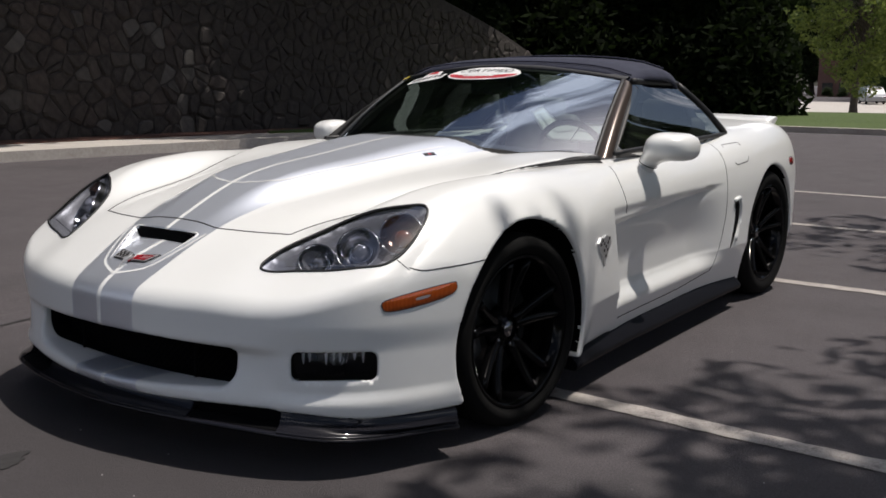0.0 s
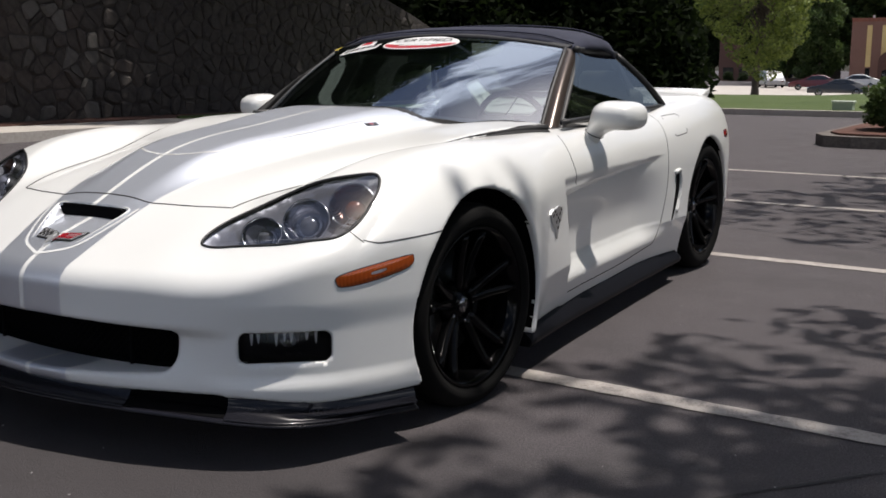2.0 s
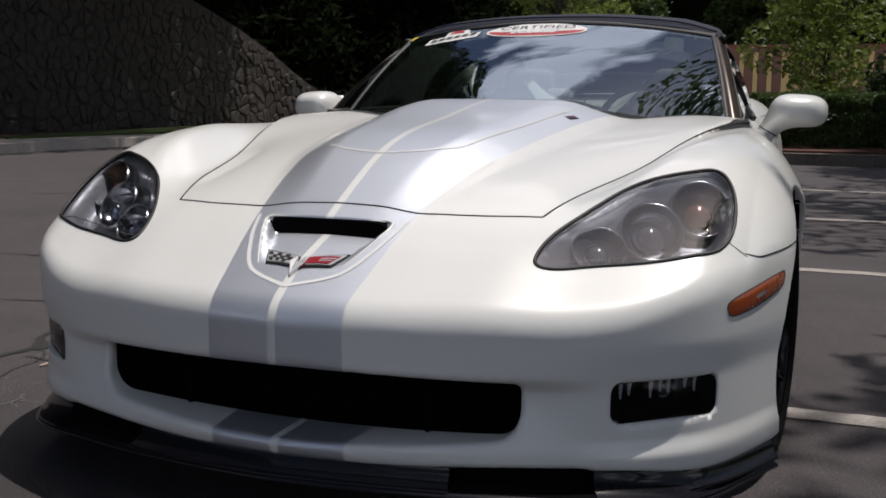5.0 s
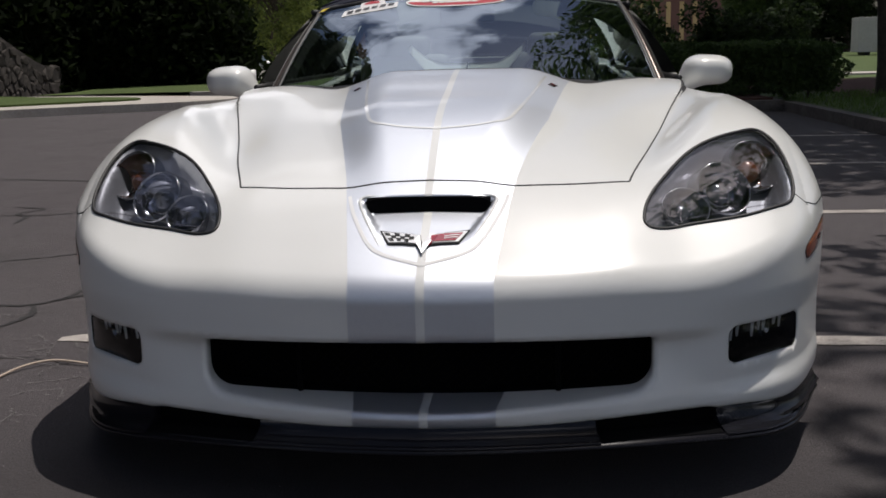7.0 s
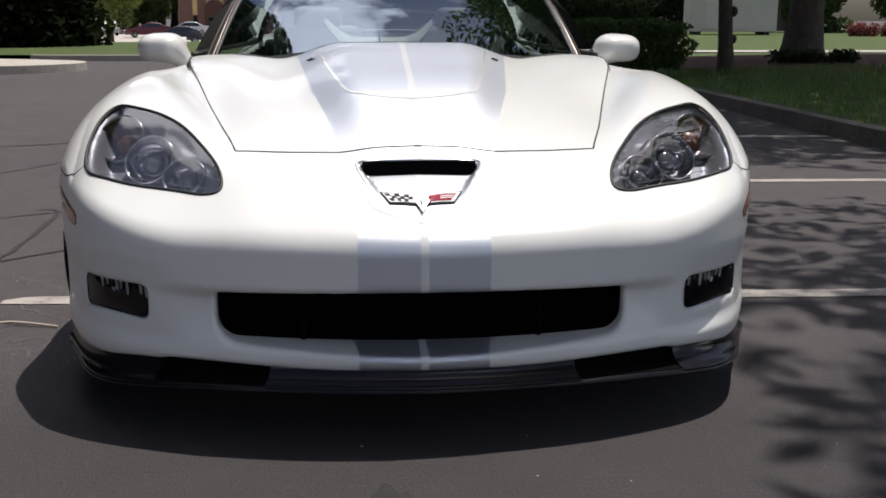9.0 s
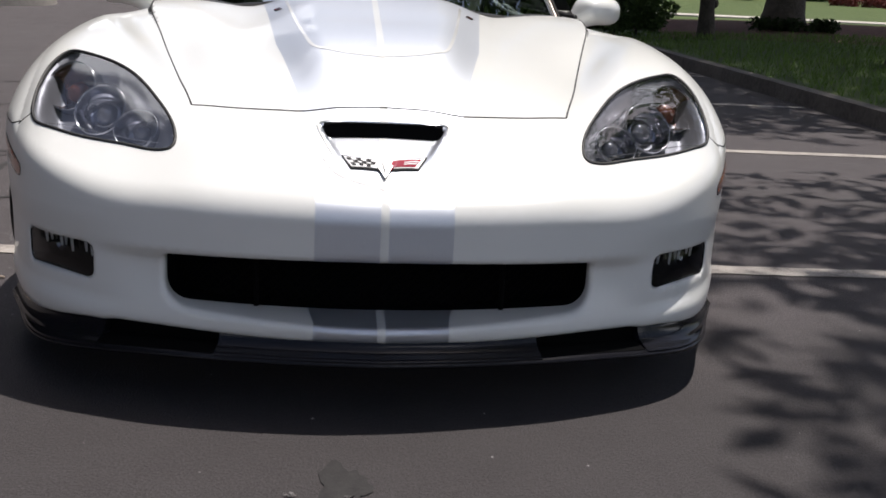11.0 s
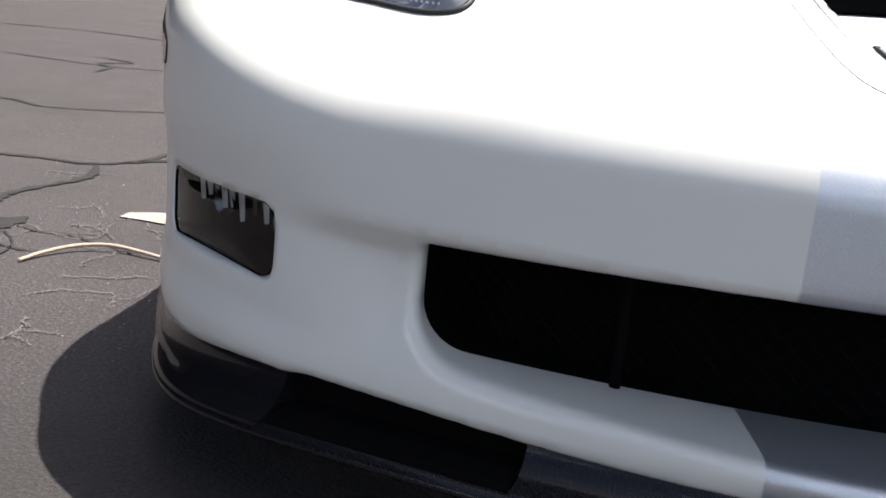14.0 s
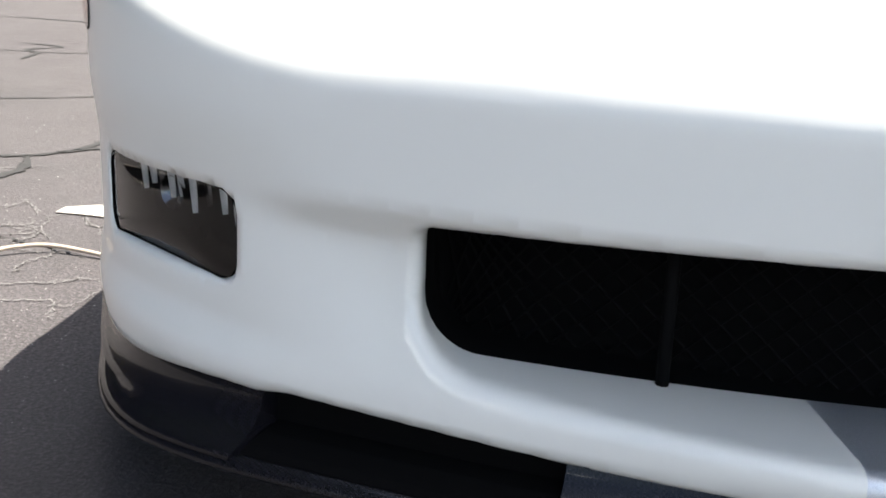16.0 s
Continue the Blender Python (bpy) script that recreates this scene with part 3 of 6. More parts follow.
crack([(-2.6, 0.80), (-2.1, 0.91), (-1.96, 0.93), (-1.8, 0.94), (-1.62, 1.14), (-1.3, 1.4), (-0.9, 1.5)], 0.016, seed=1)
crack([(-1.8, 0.94), (-1.73, 0.76), (-1.78, 0.52), (-1.77, 0.36), (-1.66, 0.14), (-1.75, -0.15), (-1.7, -0.5)], 0.020, seed=2)
crack([(-3.6, 1.9), (-2.76, 1.93), (-2.48, 1.84), (-2.13, 2.0), (-1.6, 2.3), (-1.2, 2.2)], 0.012, seed=3)
crack([(-4.2, 3.6), (-3.04, 3.37), (-2.6, 3.6), (-2.2, 4.4)], 0.014, seed=4)
crack([(-1.9, 2.3), (-1.75, 2.2), (-1.69, 1.24), (-1.75, 1.0)], 0.016, seed=5)
crack([(-1.9, 5.9), (-3.0, 5.2), (-4.4, 5.4), (-6, 4.8)], 0.02, seed=6)
crack([(1.0, 4.7), (1.8, 4.55), (2.6, 4.7), (3.9, 4.5)], 0.012, seed=8)
crack([(-2.2, -0.4), (-1.5, -1.0), (-1.25, -1.7)], 0.014, seed=9)
crack([(2.2, 0.1), (1.7, -0.6), (1.65, -1.3)], 0.010, seed=10)
crack([(-1.62, 0.22), (-1.55, 0.19), (-1.47, 0.19), (-1.41, 0.165), (-1.35, 0.15), (-1.24, 0.09)], 0.0045, seed=11)
crack([(-1.60, 0.06), (-1.53, 0.048), (-1.46, 0.046)], 0.005, seed=12)
crack([(-2.93, 3.05), (-2.98, 3.3), (-3.10, 3.45), (-3.02, 3.66), (-3.3, 3.75)], 0.022, seed=13)
crack([(-1.66, 0.14), (-1.60, 0.15), (-1.52, 0.05), (-1.50, -0.12), (-1.42, -0.30)], 0.004, seed=14)


# thin pale cracks that wander and branch
def spidery(x, y, way, length, seed, level=0):
    r = np.random.default_rng(seed)
    p = [(x, y)]
    while length > 0:
        go = r.uniform(0.015, 0.045)
        way += r.normal(0, 0.55)
        p.append((p[-1][0] + go * math.cos(way), p[-1][1] + go * math.sin(way)))
        length -= go
        if level == 0 and r.uniform() < 0.28:
            spidery(*p[-1], way + r.choice([-1, 1]) * r.uniform(0.7, 1.3), r.uniform(0.04, 0.12), seed * 7 + len(p), 1)
    if len(p) > 2:
        crack(p, 0.0019 if level == 0 else 0.0014, chalk, 0.0031, "asphalt_scuff", seed)


for k, (a, b, q, far) in enumerate([(-1.33, -0.22, 1.5, 0.24), (-1.33, -0.09, 1.3, 0.14), (-1.60, 0.23, 0.0, 0.36), (-1.50, 0.26, 0.9, 0.16), (-1.40, 0.40, -0.6, 0.2), (-1.48, 0.36, 2.4, 0.14), (-1.26, -0.32, -1.0, 0.2)]):
    spidery(a, b, q, far, 300 + k)
for k in range(7):
    spidery(rng.uniform(-2.2, -1.1), rng.uniform(-0.9, 1.0), rng.uniform(0, 6.28), rng.uniform(0.10, 0.26), 330 + k)

# grit and small white stones scattered over the asphalt
GRIT = 3400
near = np.arange(GRIT) > 900
gp = np.stack([np.where(near, rng.uniform(-2.6, -1.0, GRIT), rng.uniform(-4, 4, GRIT)), np.where(near, rng.uniform(-1.2, 1.6, GRIT), rng.uniform(-2.5, 5, GRIT)), np.full(GRIT, 0.001)], 1)
sz = 0.0008 + np.where(near, 0.0016, 0.0038) * rng.uniform(0, 1, GRIT) ** 5
octa = np.array([(1, 0, 0), (0, 1, 0), (-1, 0, 0), (0, -1, 0), (0, 0, 0.8), (0, 0, -0.4)])
gverts = (gp[:, None] + octa[None] * sz[:, None, None]).reshape(-1, 3)
of = np.array([(0, 1, 4), (1, 2, 4), (2, 3, 4), (3, 0, 4), (1, 0, 5), (2, 1, 5), (3, 2, 5), (0, 3, 5)])
tagged(link("grit", gverts, (np.arange(GRIT)[:, None, None] * 6 + of[None]).reshape(-1, 3), grained("pale_grit", (0.15, 0.142, 0.138), (0.42, 0.405, 0.40), 50)), "scattered pale grit on the asphalt", "grit", kind="stuff")

# oil stain before the nose, with a ring of grit
def stain(name, at, rx_, ry_, seed, mat, z, label):
    r = np.random.default_rng(seed)
    a = np.linspace(0, 2 * math.pi, 40)[:-1]
    k_ = 1 + 0.22 * np.sin(3 * a + r.uniform(0, 6)) + 0.12 * np.sin(7 * a + r.uniform(0, 6)) + r.normal(0, 0.06, len(a))
    return tagged(link(name, [(at[0] + rx_ * k * math.cos(q), at[1] + ry_ * k * math.sin(q), z) for q, k in zip(a, k_)], [tuple(range(len(a)))], mat), label, "stain", kind="structure")


stain("oil_stain", (-0.145, -1.56), 0.045, 0.16, 1, tar, 0.0030, "dark oil stain on the asphalt")
stain("asphalt_hole", (-1.645, 0.215), 0.045, 0.060, 5, tar, 0.0030, "dark crumbled hole in the asphalt")
stain("oil_stain", (-0.085, -1.30), 0.05, 0.10, 2, tar, 0.0030, "dark oil stain on the asphalt")
for k in range(26):
    q, b = rng.uniform(-0.20, -0.04), rng.uniform(-1.52, -1.33)
    crack([(q, b), (q + 0.010, b + 0.004), (q + 0.018, b - 0.003)], 0.004, chalk, 0.0045, "asphalt_scuff", 140 + k)

# a dry twig
tv, tf = tube(smooth_path([(-1.447, -0.038, 0.005), (-1.435, 0.01, 0.008), (-1.41, 0.058, 0.012), (-1.38, 0.093, 0.014), (-1.33, 0.117, 0.014), (-1.25, 0.108, 0.010), (-1.16, 0.08, 0.006)], 6), 0.0042)
tagged(link("twig", tv, tf, grained("dry_twig", (0.40, 0.31, 0.24), (0.55, 0.46, 0.38), 60), smooth=True), "bent dry twig lying on asphalt", "twig")

# right-hand kerb with grass bank
sheet("kerb_east", [(3.98, -20), (4.14, -20), (4.16, 12.4), (4.0, 12.55)], 0.14, kerb_stone, "weathered concrete kerb along the car park", "kerb")


def bank(name, x0, x1, y0, y1, mat, label, category, rise, nx=16, ny=24, seed=1, base=0.12):
    r = np.random.default_rng(seed)
    v, f = grid(lambda u, w: (x0 + (x1 - x0) * u, y0 + (y1 - y0) * w, float(land(y0 + (y1 - y0) * w)) + base + rise * min(1, 2 * u) + 0.03 * noise.noise((6 * u * (x1 - x0) / 6, w * (y1 - y0) / 3, seed))), nx, ny)
    return tagged(link(name, v, f, mat, smooth=True), label, category, kind="structure")


bank("lawn_east", 4.14, 26, -20, 12.6, turf, "shaded mown grass bank behind the kerb", "lawn", 0.25)
bank("lawn_north_east", 4.0, 40, 12.6, 25.4, turf, "mown grass with bare patches under trees", "lawn", 0.04, seed=3, base=0.09)
mv, mf = grid(lambda u, w: (4.9 + 13 * u + 0.8 * math.sin(5 * w), 13.6 + 5.5 * w + 0.7 * math.sin(7 * u), 0.11 + 0.04 * min(1, 2 * (0.9 + 13 * u) / 36) + 0.24 * (math.sin(math.pi * u) * math.sin(math.pi * w)) ** 0.6), 20, 12)
tagged(link("mulch_bed", mv, mf, mulch, smooth=True), "red-brown bark mulch round the tree trunks", "mulch", kind="structure")
sheet("footpath_north_east", [(3.5, 25.5), (40, 25.5), (40, 27.3), (3.5, 27.3)], 0.13, concrete, "pale concrete footpath beyond the trees", "footpath")

# planted island behind the car
isl = [(-0.90, 13.0), (-0.70, 12.55), (-0.3, 12.4), (4.0, 12.45), (4.0, 19), (-0.6, 19), (-0.95, 18.4)]
sheet("island_kerb", isl, 0.16, kerb_stone, "concrete kerb round the planted island", "kerb")
sheet("island_mulch", [(x * 0.94 + 0.12, 15.6 + (y - 15.6) * 0.94) for x, y in isl], 0.19, mulch, "red-brown mulch under the hedge", "mulch")

# footpath and kerb on the wall's side, curving round to the drive
edge = [(-10.6, -22), (-10.6, 10.6), (-10.3, 12.6), (-9.3, 14.4), (-7.6, 15.7), (-6.3, 16.5), (-5.65, 17.4), (-5.75, 18.5), (-6.6, 19.3), (-9.0, 20.4), (-12.7, 21.5), (-12.7, -22)]
edge = [tuple(p) for p in smooth_path(edge[1:11], 4)]
edge = [(-10.6, -22)] + edge + [(-12.75, -22)]
sheet("footpath_west", edge, 0.15, concrete, "pale concrete footpath and kerb below the stone wall", "footpath")
inner = [(-11.9, 11), (-11.3, 13.2), (-10.2, 15.2), (-8.7, 16.6), (-7.6, 17.6), (-8.2, 18.6), (-10.5, 19.6), (-12.6, 20.2)]
sheet("lawn_corner", [tuple(p) for p in smooth_path(inner, 3, True)], 0.19, turf, "small patch of grass inside the footpath", "lawn")
sheet("wall_bed", [(-12.75, -22), (-12.0, -22), (-12.0, 12), (-12.75, 14)], 0.17, mulch, "dark mulch strip at the foot of the wall", "mulch")

# far lawn, far road and car park
def far_lawn(u, w):
    x, y = -12 + 15.6 * u, 22.6 + 15.4 * w
    mound = 0.20 * math.exp(-((x + 3.0) / 2.6) ** 2 - ((y - 32) / 5.0) ** 2)
    return (x, y, float(land(y)) + 0.13 + 0.24 * min(1, max(0, (y - 25) / 11)) + mound + 0.03 * noise.noise((2.6 * u, 5 * w, 5)))


fv, ff = grid(far_lawn, 22, 24)
tagged(link("lawn_far", fv, ff, turf, smooth=True), "sunlit mown lawn rising gently beyond the drive", "lawn", kind="structure")
lv0, lf0 = grid(lambda u, w: (3.6 + 66 * u, 27.2 + 33 * w, 0.09 + 0.0075 * 33 * w + 0.02 * noise.noise((20 * u, 10 * w, 6))), 30, 20)
tagged(link("lawn_far_east", lv0, lf0, turf, smooth=True), "sunlit mown lawn beyond the footpath", "lawn", kind="structure")
sheet("kerb_far", [(-8.0, 22.35), (3.7, 22.35), (3.7, 22.62), (-8.0, 22.62)], 0.14, concrete, "pale concrete kerb along the far lawn", "kerb")
rv = [(x, y, float(land(y)) + 0.03) for x in (-80, 15) for y in (40, 50, 58, 66, 72, 78, 85, 97, 110)]
tagged(link("far_road", rv, [(j, 9 + j, 10 + j, j + 1) for j in range(8)], concrete), "sun-bleached pale road and car park far off", "road", kind="structure")

# ---- stone retaining wall ----
wall_top = curve((-22, 3.9), (10, 3.8), (16, 3.5), (18, 3.05), (21, 2.2), (24.5, 0.95), (26, 0.6))
WX = -12.8
n_ = 60
wy = np.linspace(-22, 26, n_)
wv = []
for y in wy:
    h = float(wall_top(y))
    wv += [(WX - 0.55, y, -0.1), (WX - 0.03, y, -0.1), (WX - 0.03, y, h), (WX - 0.55, y, h)]
wf = [(i * 4 + k, i * 4 + (k + 1) % 4, i * 4 + 4 + (k + 1) % 4, i * 4 + 4 + k) for i in range(n_ - 1) for k in range(4)] + [(0, 1, 2, 3), tuple(range(4 * n_ - 4, 4 * n_))]
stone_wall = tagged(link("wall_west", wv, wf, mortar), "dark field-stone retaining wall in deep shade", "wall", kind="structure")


def stone_outline(seed_pt, others, gap):
    """The cell of one seed among its neighbours, drawn in by the joint."""
    poly = [np.array(p) for p in ((-0.6, -0.5), (0.6, -0.5), (0.6, 0.5), (-0.6, 0.5))]
    for o in others:
        d = o - seed_pt
        m, nrm = d / 2, d / np.linalg.norm(d)
        m = m - nrm * gap
        out = []
        for a, b in zip(poly, poly[1:] + poly[:1]):
            sa, sb = (a - m) @ nrm, (b - m) @ nrm
            if sa <= 0:
                out.append(a)
            if sa * sb < 0:
                out.append(a + (b - a) * sa / (sa - sb))
        poly = out
        if len(poly) < 3:
            return None
    return poly


r = np.random.default_rng(3)
seeds = []
z = 0.12
row = 0
while z < 3.75:
    h = r.uniform(0.15, 0.28)
    y = 3.6 + r.uniform(0, 0.4)
    while y < 25.4:
        seeds.append((y, z + r.normal(0, 0.09)))
        y += r.uniform(0.15, 0.56)
    z += h
seeds = np.array(seeds)
stones = []
for k, q in enumerate(seeds):
    if q[1] > float(wall_top(q[0])) - 0.10:
        continue
    dist = np.linalg.norm((seeds - q) * (0.8, 1), axis=1)
    poly = stone_outline(q, seeds[(dist < 0.95) & (dist > 1e-6)][np.argsort(dist[(dist < 0.95) & (dist > 1e-6)])][:16], r.uniform(0.004, 0.012))
    if poly is None or len(poly) < 3:
        continue
    poly = [p for p in poly]
    # cut corners
    cut = []
    for a, b in zip(poly, poly[1:] + poly[:1]):
        cut += [a + (b - a) * 0.2, a + (b - a) * 0.8]
    m = len(cut)
    if m > 14:
        cut = cut[::2]
        m = len(cut)
    dep, tx, tz = r.uniform(0.015, 0.060), r.normal(0, 0.05), r.normal(0, 0.05)
    v = [(-0.08, p[0], p[1]) for p in cut] + [(dep * 0.5, 0.96 * p[0], 0.96 * p[1]) for p in cut] + [(dep + tx * p[0] + tz * p[1], 0.70 * p[0], 0.70 * p[1]) for p in cut]
    f = [(i, (i + 1) % m, m + (i + 1) % m, m + i) for i in range(m)] + [(m + i, m + (i + 1) % m, 2 * m + (i + 1) % m, 2 * m + i) for i in range(m)] + [tuple(range(2 * m, 3 * m))]
    stones.append((q, v, f))
stones.sort(key=lambda s: s[0][0] + 2.2 * abs(s[0][1] - 1.2))
rest_v, rest_f = [], []
for k, (q, v, f) in enumerate(stones):
    if k < 300:
        me = bpy.data.meshes.new("stone")
        me.from_pydata([tuple(map(float, c)) for c in v], [], f)
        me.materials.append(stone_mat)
        o = new("stone", me)
        o.parent = stone_wall
        o.location = (WX - 0.03, q[0], q[1])
    else:
        b0 = len(rest_v)
        rest_v += [(WX - 0.03 + c[0], q[0] + c[1], q[1] + c[2]) for c in v]
        rest_f += [tuple(b0 + i for i in p) for p in f]
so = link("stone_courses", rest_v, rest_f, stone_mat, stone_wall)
so["kind"] = "stuff"


# ---- trees, hedge, woods ----
def tree(name, at, height, radius, mat, seed, label, crown_base=0.35, blobs=14, per=700, size=0.10, trunk=0.2, category="tree", group="", lump=(0.20, 0.50)):
    r = np.random.default_rng(seed)
    z0 = at[2]
    t = empty(name, at, label, category, group)
    top = height * (0.55 + 0.3 * crown_base)
    path = smooth_path([(0, 0, -0.15), (0.05 * radius * r.normal(), 0.05 * radius * r.normal(), top * 0.35), (0.1 * radius * r.normal(), 0.1 * radius * r.normal(), top * 0.7), (0.1 * radius * r.normal(), 0.1 * radius * r.normal(), top)], 5)
    v, f = tube(path, [trunk * (1.5 if i == 0 else 1.12 if i == 1 else 1 - 0.75 * i / (len(path) - 1)) for i in range(len(path))], 10)
    link("trunk", v, f, bark, t, True)
    bl = []
    for k in range(blobs):
        a = 2.4 * k + r.uniform(-0.4, 0.4)
        zz = height * (crown_base + (1 - crown_base) * ((k + 0.5) / blobs))
        s = (k + 0.5) / blobs
        rad = radius * (0.45 + 0.55 * math.sin(math.pi * min(1, s * 0.9 + 0.12))) * r.uniform(0.55, 0.9)
        c = (math.cos(a) * rad * 0.75, math.sin(a) * rad * 0.75, zz)
        bl.append((*(np.array(c) + r.normal(0, 0.10 * radius, 3)), radius * r.uniform(*lump)))
        i = int(len(path) * r.uniform(0.45, 0.8))
        p0 = path[min(i, len(path) - 1)]
        bv, bf = tube(smooth_path([p0, (p0 + np.array(c)) / 2 + (0, 0, 0.06 * height), c], 3), [trunk * 0.28, trunk * 0.2, trunk * 0.16, trunk * 0.12, trunk * 0.1, trunk * 0.07, trunk * 0.05], 5)
        link("limb", bv, bf, bark, t, True)
    pts = clump_points(r, bl, per)
    v, f = leaves(pts, size, r)
    o = link("crown", v, f, mat, t)
    return t


# broad dark evergreens reaching to the ground beside the drive
def evergreen(at, height, radius, seed, per=560, size=0.17):
    r = np.random.default_rng(seed)
    t = empty("evergreen_tree", at, "dense dark evergreen tree with branches to the ground", "tree", "dark evergreens")
    v, f = tube([(0, 0, -0.1), (0.1, 0, height * 0.4), (0, 0.1, height * 0.85)], [0.3, 0.22, 0.06], 8)
    link("trunk", v, f, bark, t, True)
    bl = []
    for k in range(26):
        s = (k + 0.5) / 26
        a = 2.4 * k
        rad = radius * (1 - 0.72 * s) * r.uniform(0.5, 0.75)
        bl.append((math.cos(a) * rad, math.sin(a) * rad, 0.5 + height * 0.92 * s, radius * (0.5 - 0.25 * s)))
    bl += [(radius * 0.62 * math.cos(a), radius * 0.62 * math.sin(a), z_, radius * 0.42) for a in np.linspace(0, 2 * math.pi, 10)[:-1] for z_ in (0.7, 2.1)]
    v, f = leaves(clump_points(r, bl, per, 0.6), size, r)
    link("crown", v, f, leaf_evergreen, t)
    return t


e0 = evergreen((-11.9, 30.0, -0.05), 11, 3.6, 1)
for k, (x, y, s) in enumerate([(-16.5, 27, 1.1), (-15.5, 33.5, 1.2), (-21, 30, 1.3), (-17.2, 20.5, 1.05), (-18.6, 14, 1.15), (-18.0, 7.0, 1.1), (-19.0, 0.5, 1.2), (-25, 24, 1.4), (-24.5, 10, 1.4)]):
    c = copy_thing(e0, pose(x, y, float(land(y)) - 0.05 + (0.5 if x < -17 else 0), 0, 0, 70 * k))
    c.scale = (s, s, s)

# tall trees behind the wall whose crowns hang over it
over = tree("wall_tree", (-15.9, 6.0, 0.3), 20, 7.4, leaf_dark, 31, "tall dark tree overhanging the stone wall", 0.28, 28, 230, 0.20, 0.36, group="trees behind the wall")
for k, (x, y) in enumerate([(-16.2, 0.5), (-15.4, 12.0), (-15.8, 18.0), (-16.5, -6.5)]):
    copy_thing(over, pose(x, y, 0.3, 0, 0, 77 * k + 40))

# yellow-green tree on the far lawn and others behind it
y0 = tree("lawn_tree", (-14.9, 60, float(land(60))), 12, 4.6, leaf_light, 11, "sunlit yellow-green broadleaf tree on the far lawn", 0.21, 64, 330, 0.13, 0.24, lump=(0.13, 0.27))
s0 = tree("small_tree", (0.7, 25.5, 0.12), 3.7, 2.1, leaf_light, 12, "small light-green tree with thin open branches", 0.28, 12, 620, 0.09, 0.09)
w0 = tree("wood_tree", (-6, 150, -0.75), 24, 6.5, leaf_mid, 13, "tall mid-green tree in the far woods", 0.12, 22, 150, 0.36, 0.5, group="far woods")
w1 = tree("wood_tree", (4, 158, -0.75), 27, 7.0, leaf_dark, 14, "tall dark-green tree in the far woods", 0.12, 22, 150, 0.38, 0.5, group="far woods")
for k in range(34):
    x = -72 + 4.6 * k + 1.5 * math.sin(3.1 * k)
    y = 150 + 12 * math.sin(1.7 * k) + (14 if k % 3 == 0 else 0)
    if x > 18:
        y = y - 1.2 * (x - 18)
    if x < -36:
        y += 34
    c = copy_thing((w0, w1)[k % 2], pose(x, y, -0.75, 0, 0, 50 * k))
    s = 0.85 + 0.35 * abs(math.sin(2.3 * k))
    c.scale = (s, s, s)
for k, (x, y, s) in enumerate([(-26, 64, 0.5), (-24.0, 116, 0.5), (-32, 60, 0.55), (-28.5, 120, 0.55), (-33.0, 128, 0.5), (26, 56, 0.4), (31, 50, 0.42), (38, 58, 0.5), (19.5, 62, 0.42), (14, 60, 0.4)]):
    c = copy_thing((w1, w0)[k % 2], pose(x, y, float(land(y)), 0, 0, 40 * k))
    c.scale = (s, s, s)

# hedge on the island
hedge = empty("hedge", (2.44, 14.0, 0.18), "clipped dense green hedge on the mulched island", "hedge")
hn = 46000
hq = rng.uniform(-1, 1, (hn, 3))
hf = rng.choice(5, hn, p=[0.10, 0.06, 0.34, 0.14, 0.36])
for k_, (ax_, sg) in enumerate(((0, -1), (0, 1), (1, -1), (1, 1), (2, 1))):
    hq[hf == k_, ax_] = sg
hq /= ((np.abs(hq) ** 7).sum(1) ** (1 / 7))[:, None]
bump_ = np.array([noise.noise((3.1 * q[0] * 2.7, 2.6 * q[1], 3.0 * q[2])) for q in hq])
hq *= (1 + 0.13 * bump_ - 0.16 * rng.uniform(0, 1, hn) ** 2)[:, None]
hq = hq * (2.68, 0.72, 0.40) + (0, 0, 0.41)
hq = hq[hq[:, 2] > 0.03]
v, f = leaves(hq, 0.042, rng)
link("foliage", v, f, leaf_mid, hedge)
bv, bf = [], []
for k in range(13):
    a, b = tube([(-2.3 + 0.38 * k, 0.2 * math.sin(k), -0.05), (-2.3 + 0.38 * k + 0.1, 0.3 * math.sin(2 * k), 0.55)], [0.025, 0.012], 5)
    bf += [tuple(len(bv) + q for q in g) for g in b]
    bv += a
link("stems", bv, bf, bark, hedge)

# big shade tree and slim trunk on the bank, trees whose crowns shade the car park
oak = tree("shade_tree", (8.0, 15.8, 0.24), 13, 6.0, leaf_mid, 21, "large shade tree with thick trunk in mulch", 0.46, 24, 330, 0.16, 0.34)
slim = tree("slim_tree", (5.95, 14.0, 0.14), 7, 2.4, leaf_mid, 22, "slim knobbly tree trunk with ivy", 0.5, 9, 500, 0.11, 0.135)
for k, (a, z_, q) in enumerate([(0.4, 0.55, 0.06), (2.6, 0.62, 0.055), (5.0, 1.00, 0.07), (1.5, 1.12, 0.06), (3.6, 1.35, 0.065), (0.2, 1.5, 0.06), (4.4, 0.30, 0.05)]):
    bm = bmesh.new()
    bmesh.ops.create_icosphere(bm, subdivisions=2, radius=q, matrix=Matrix.Translation((0.115 * math.cos(a), 0.115 * math.sin(a), z_)) @ Matrix.Diagonal((1, 1, 1.3, 1)))
    part("burl", bm, bark, slim, "knobbly burl on the bark", True)
near = tree("overhanging_tree", (6.32, 0.8, 0.25), 10, 3.7, leaf_mid, 23, "broadleaf tree overhanging the parking bays", 0.52, 26, 205, 0.12, 0.26)
c = copy_thing(near, pose(6.6, 8.4, 0.25, 0, 0, 140))
c.scale = (1.18, 1.18, 1.1)
c = copy_thing(near, pose(5.5, -2.9, 0.25, 0, 0, 250))
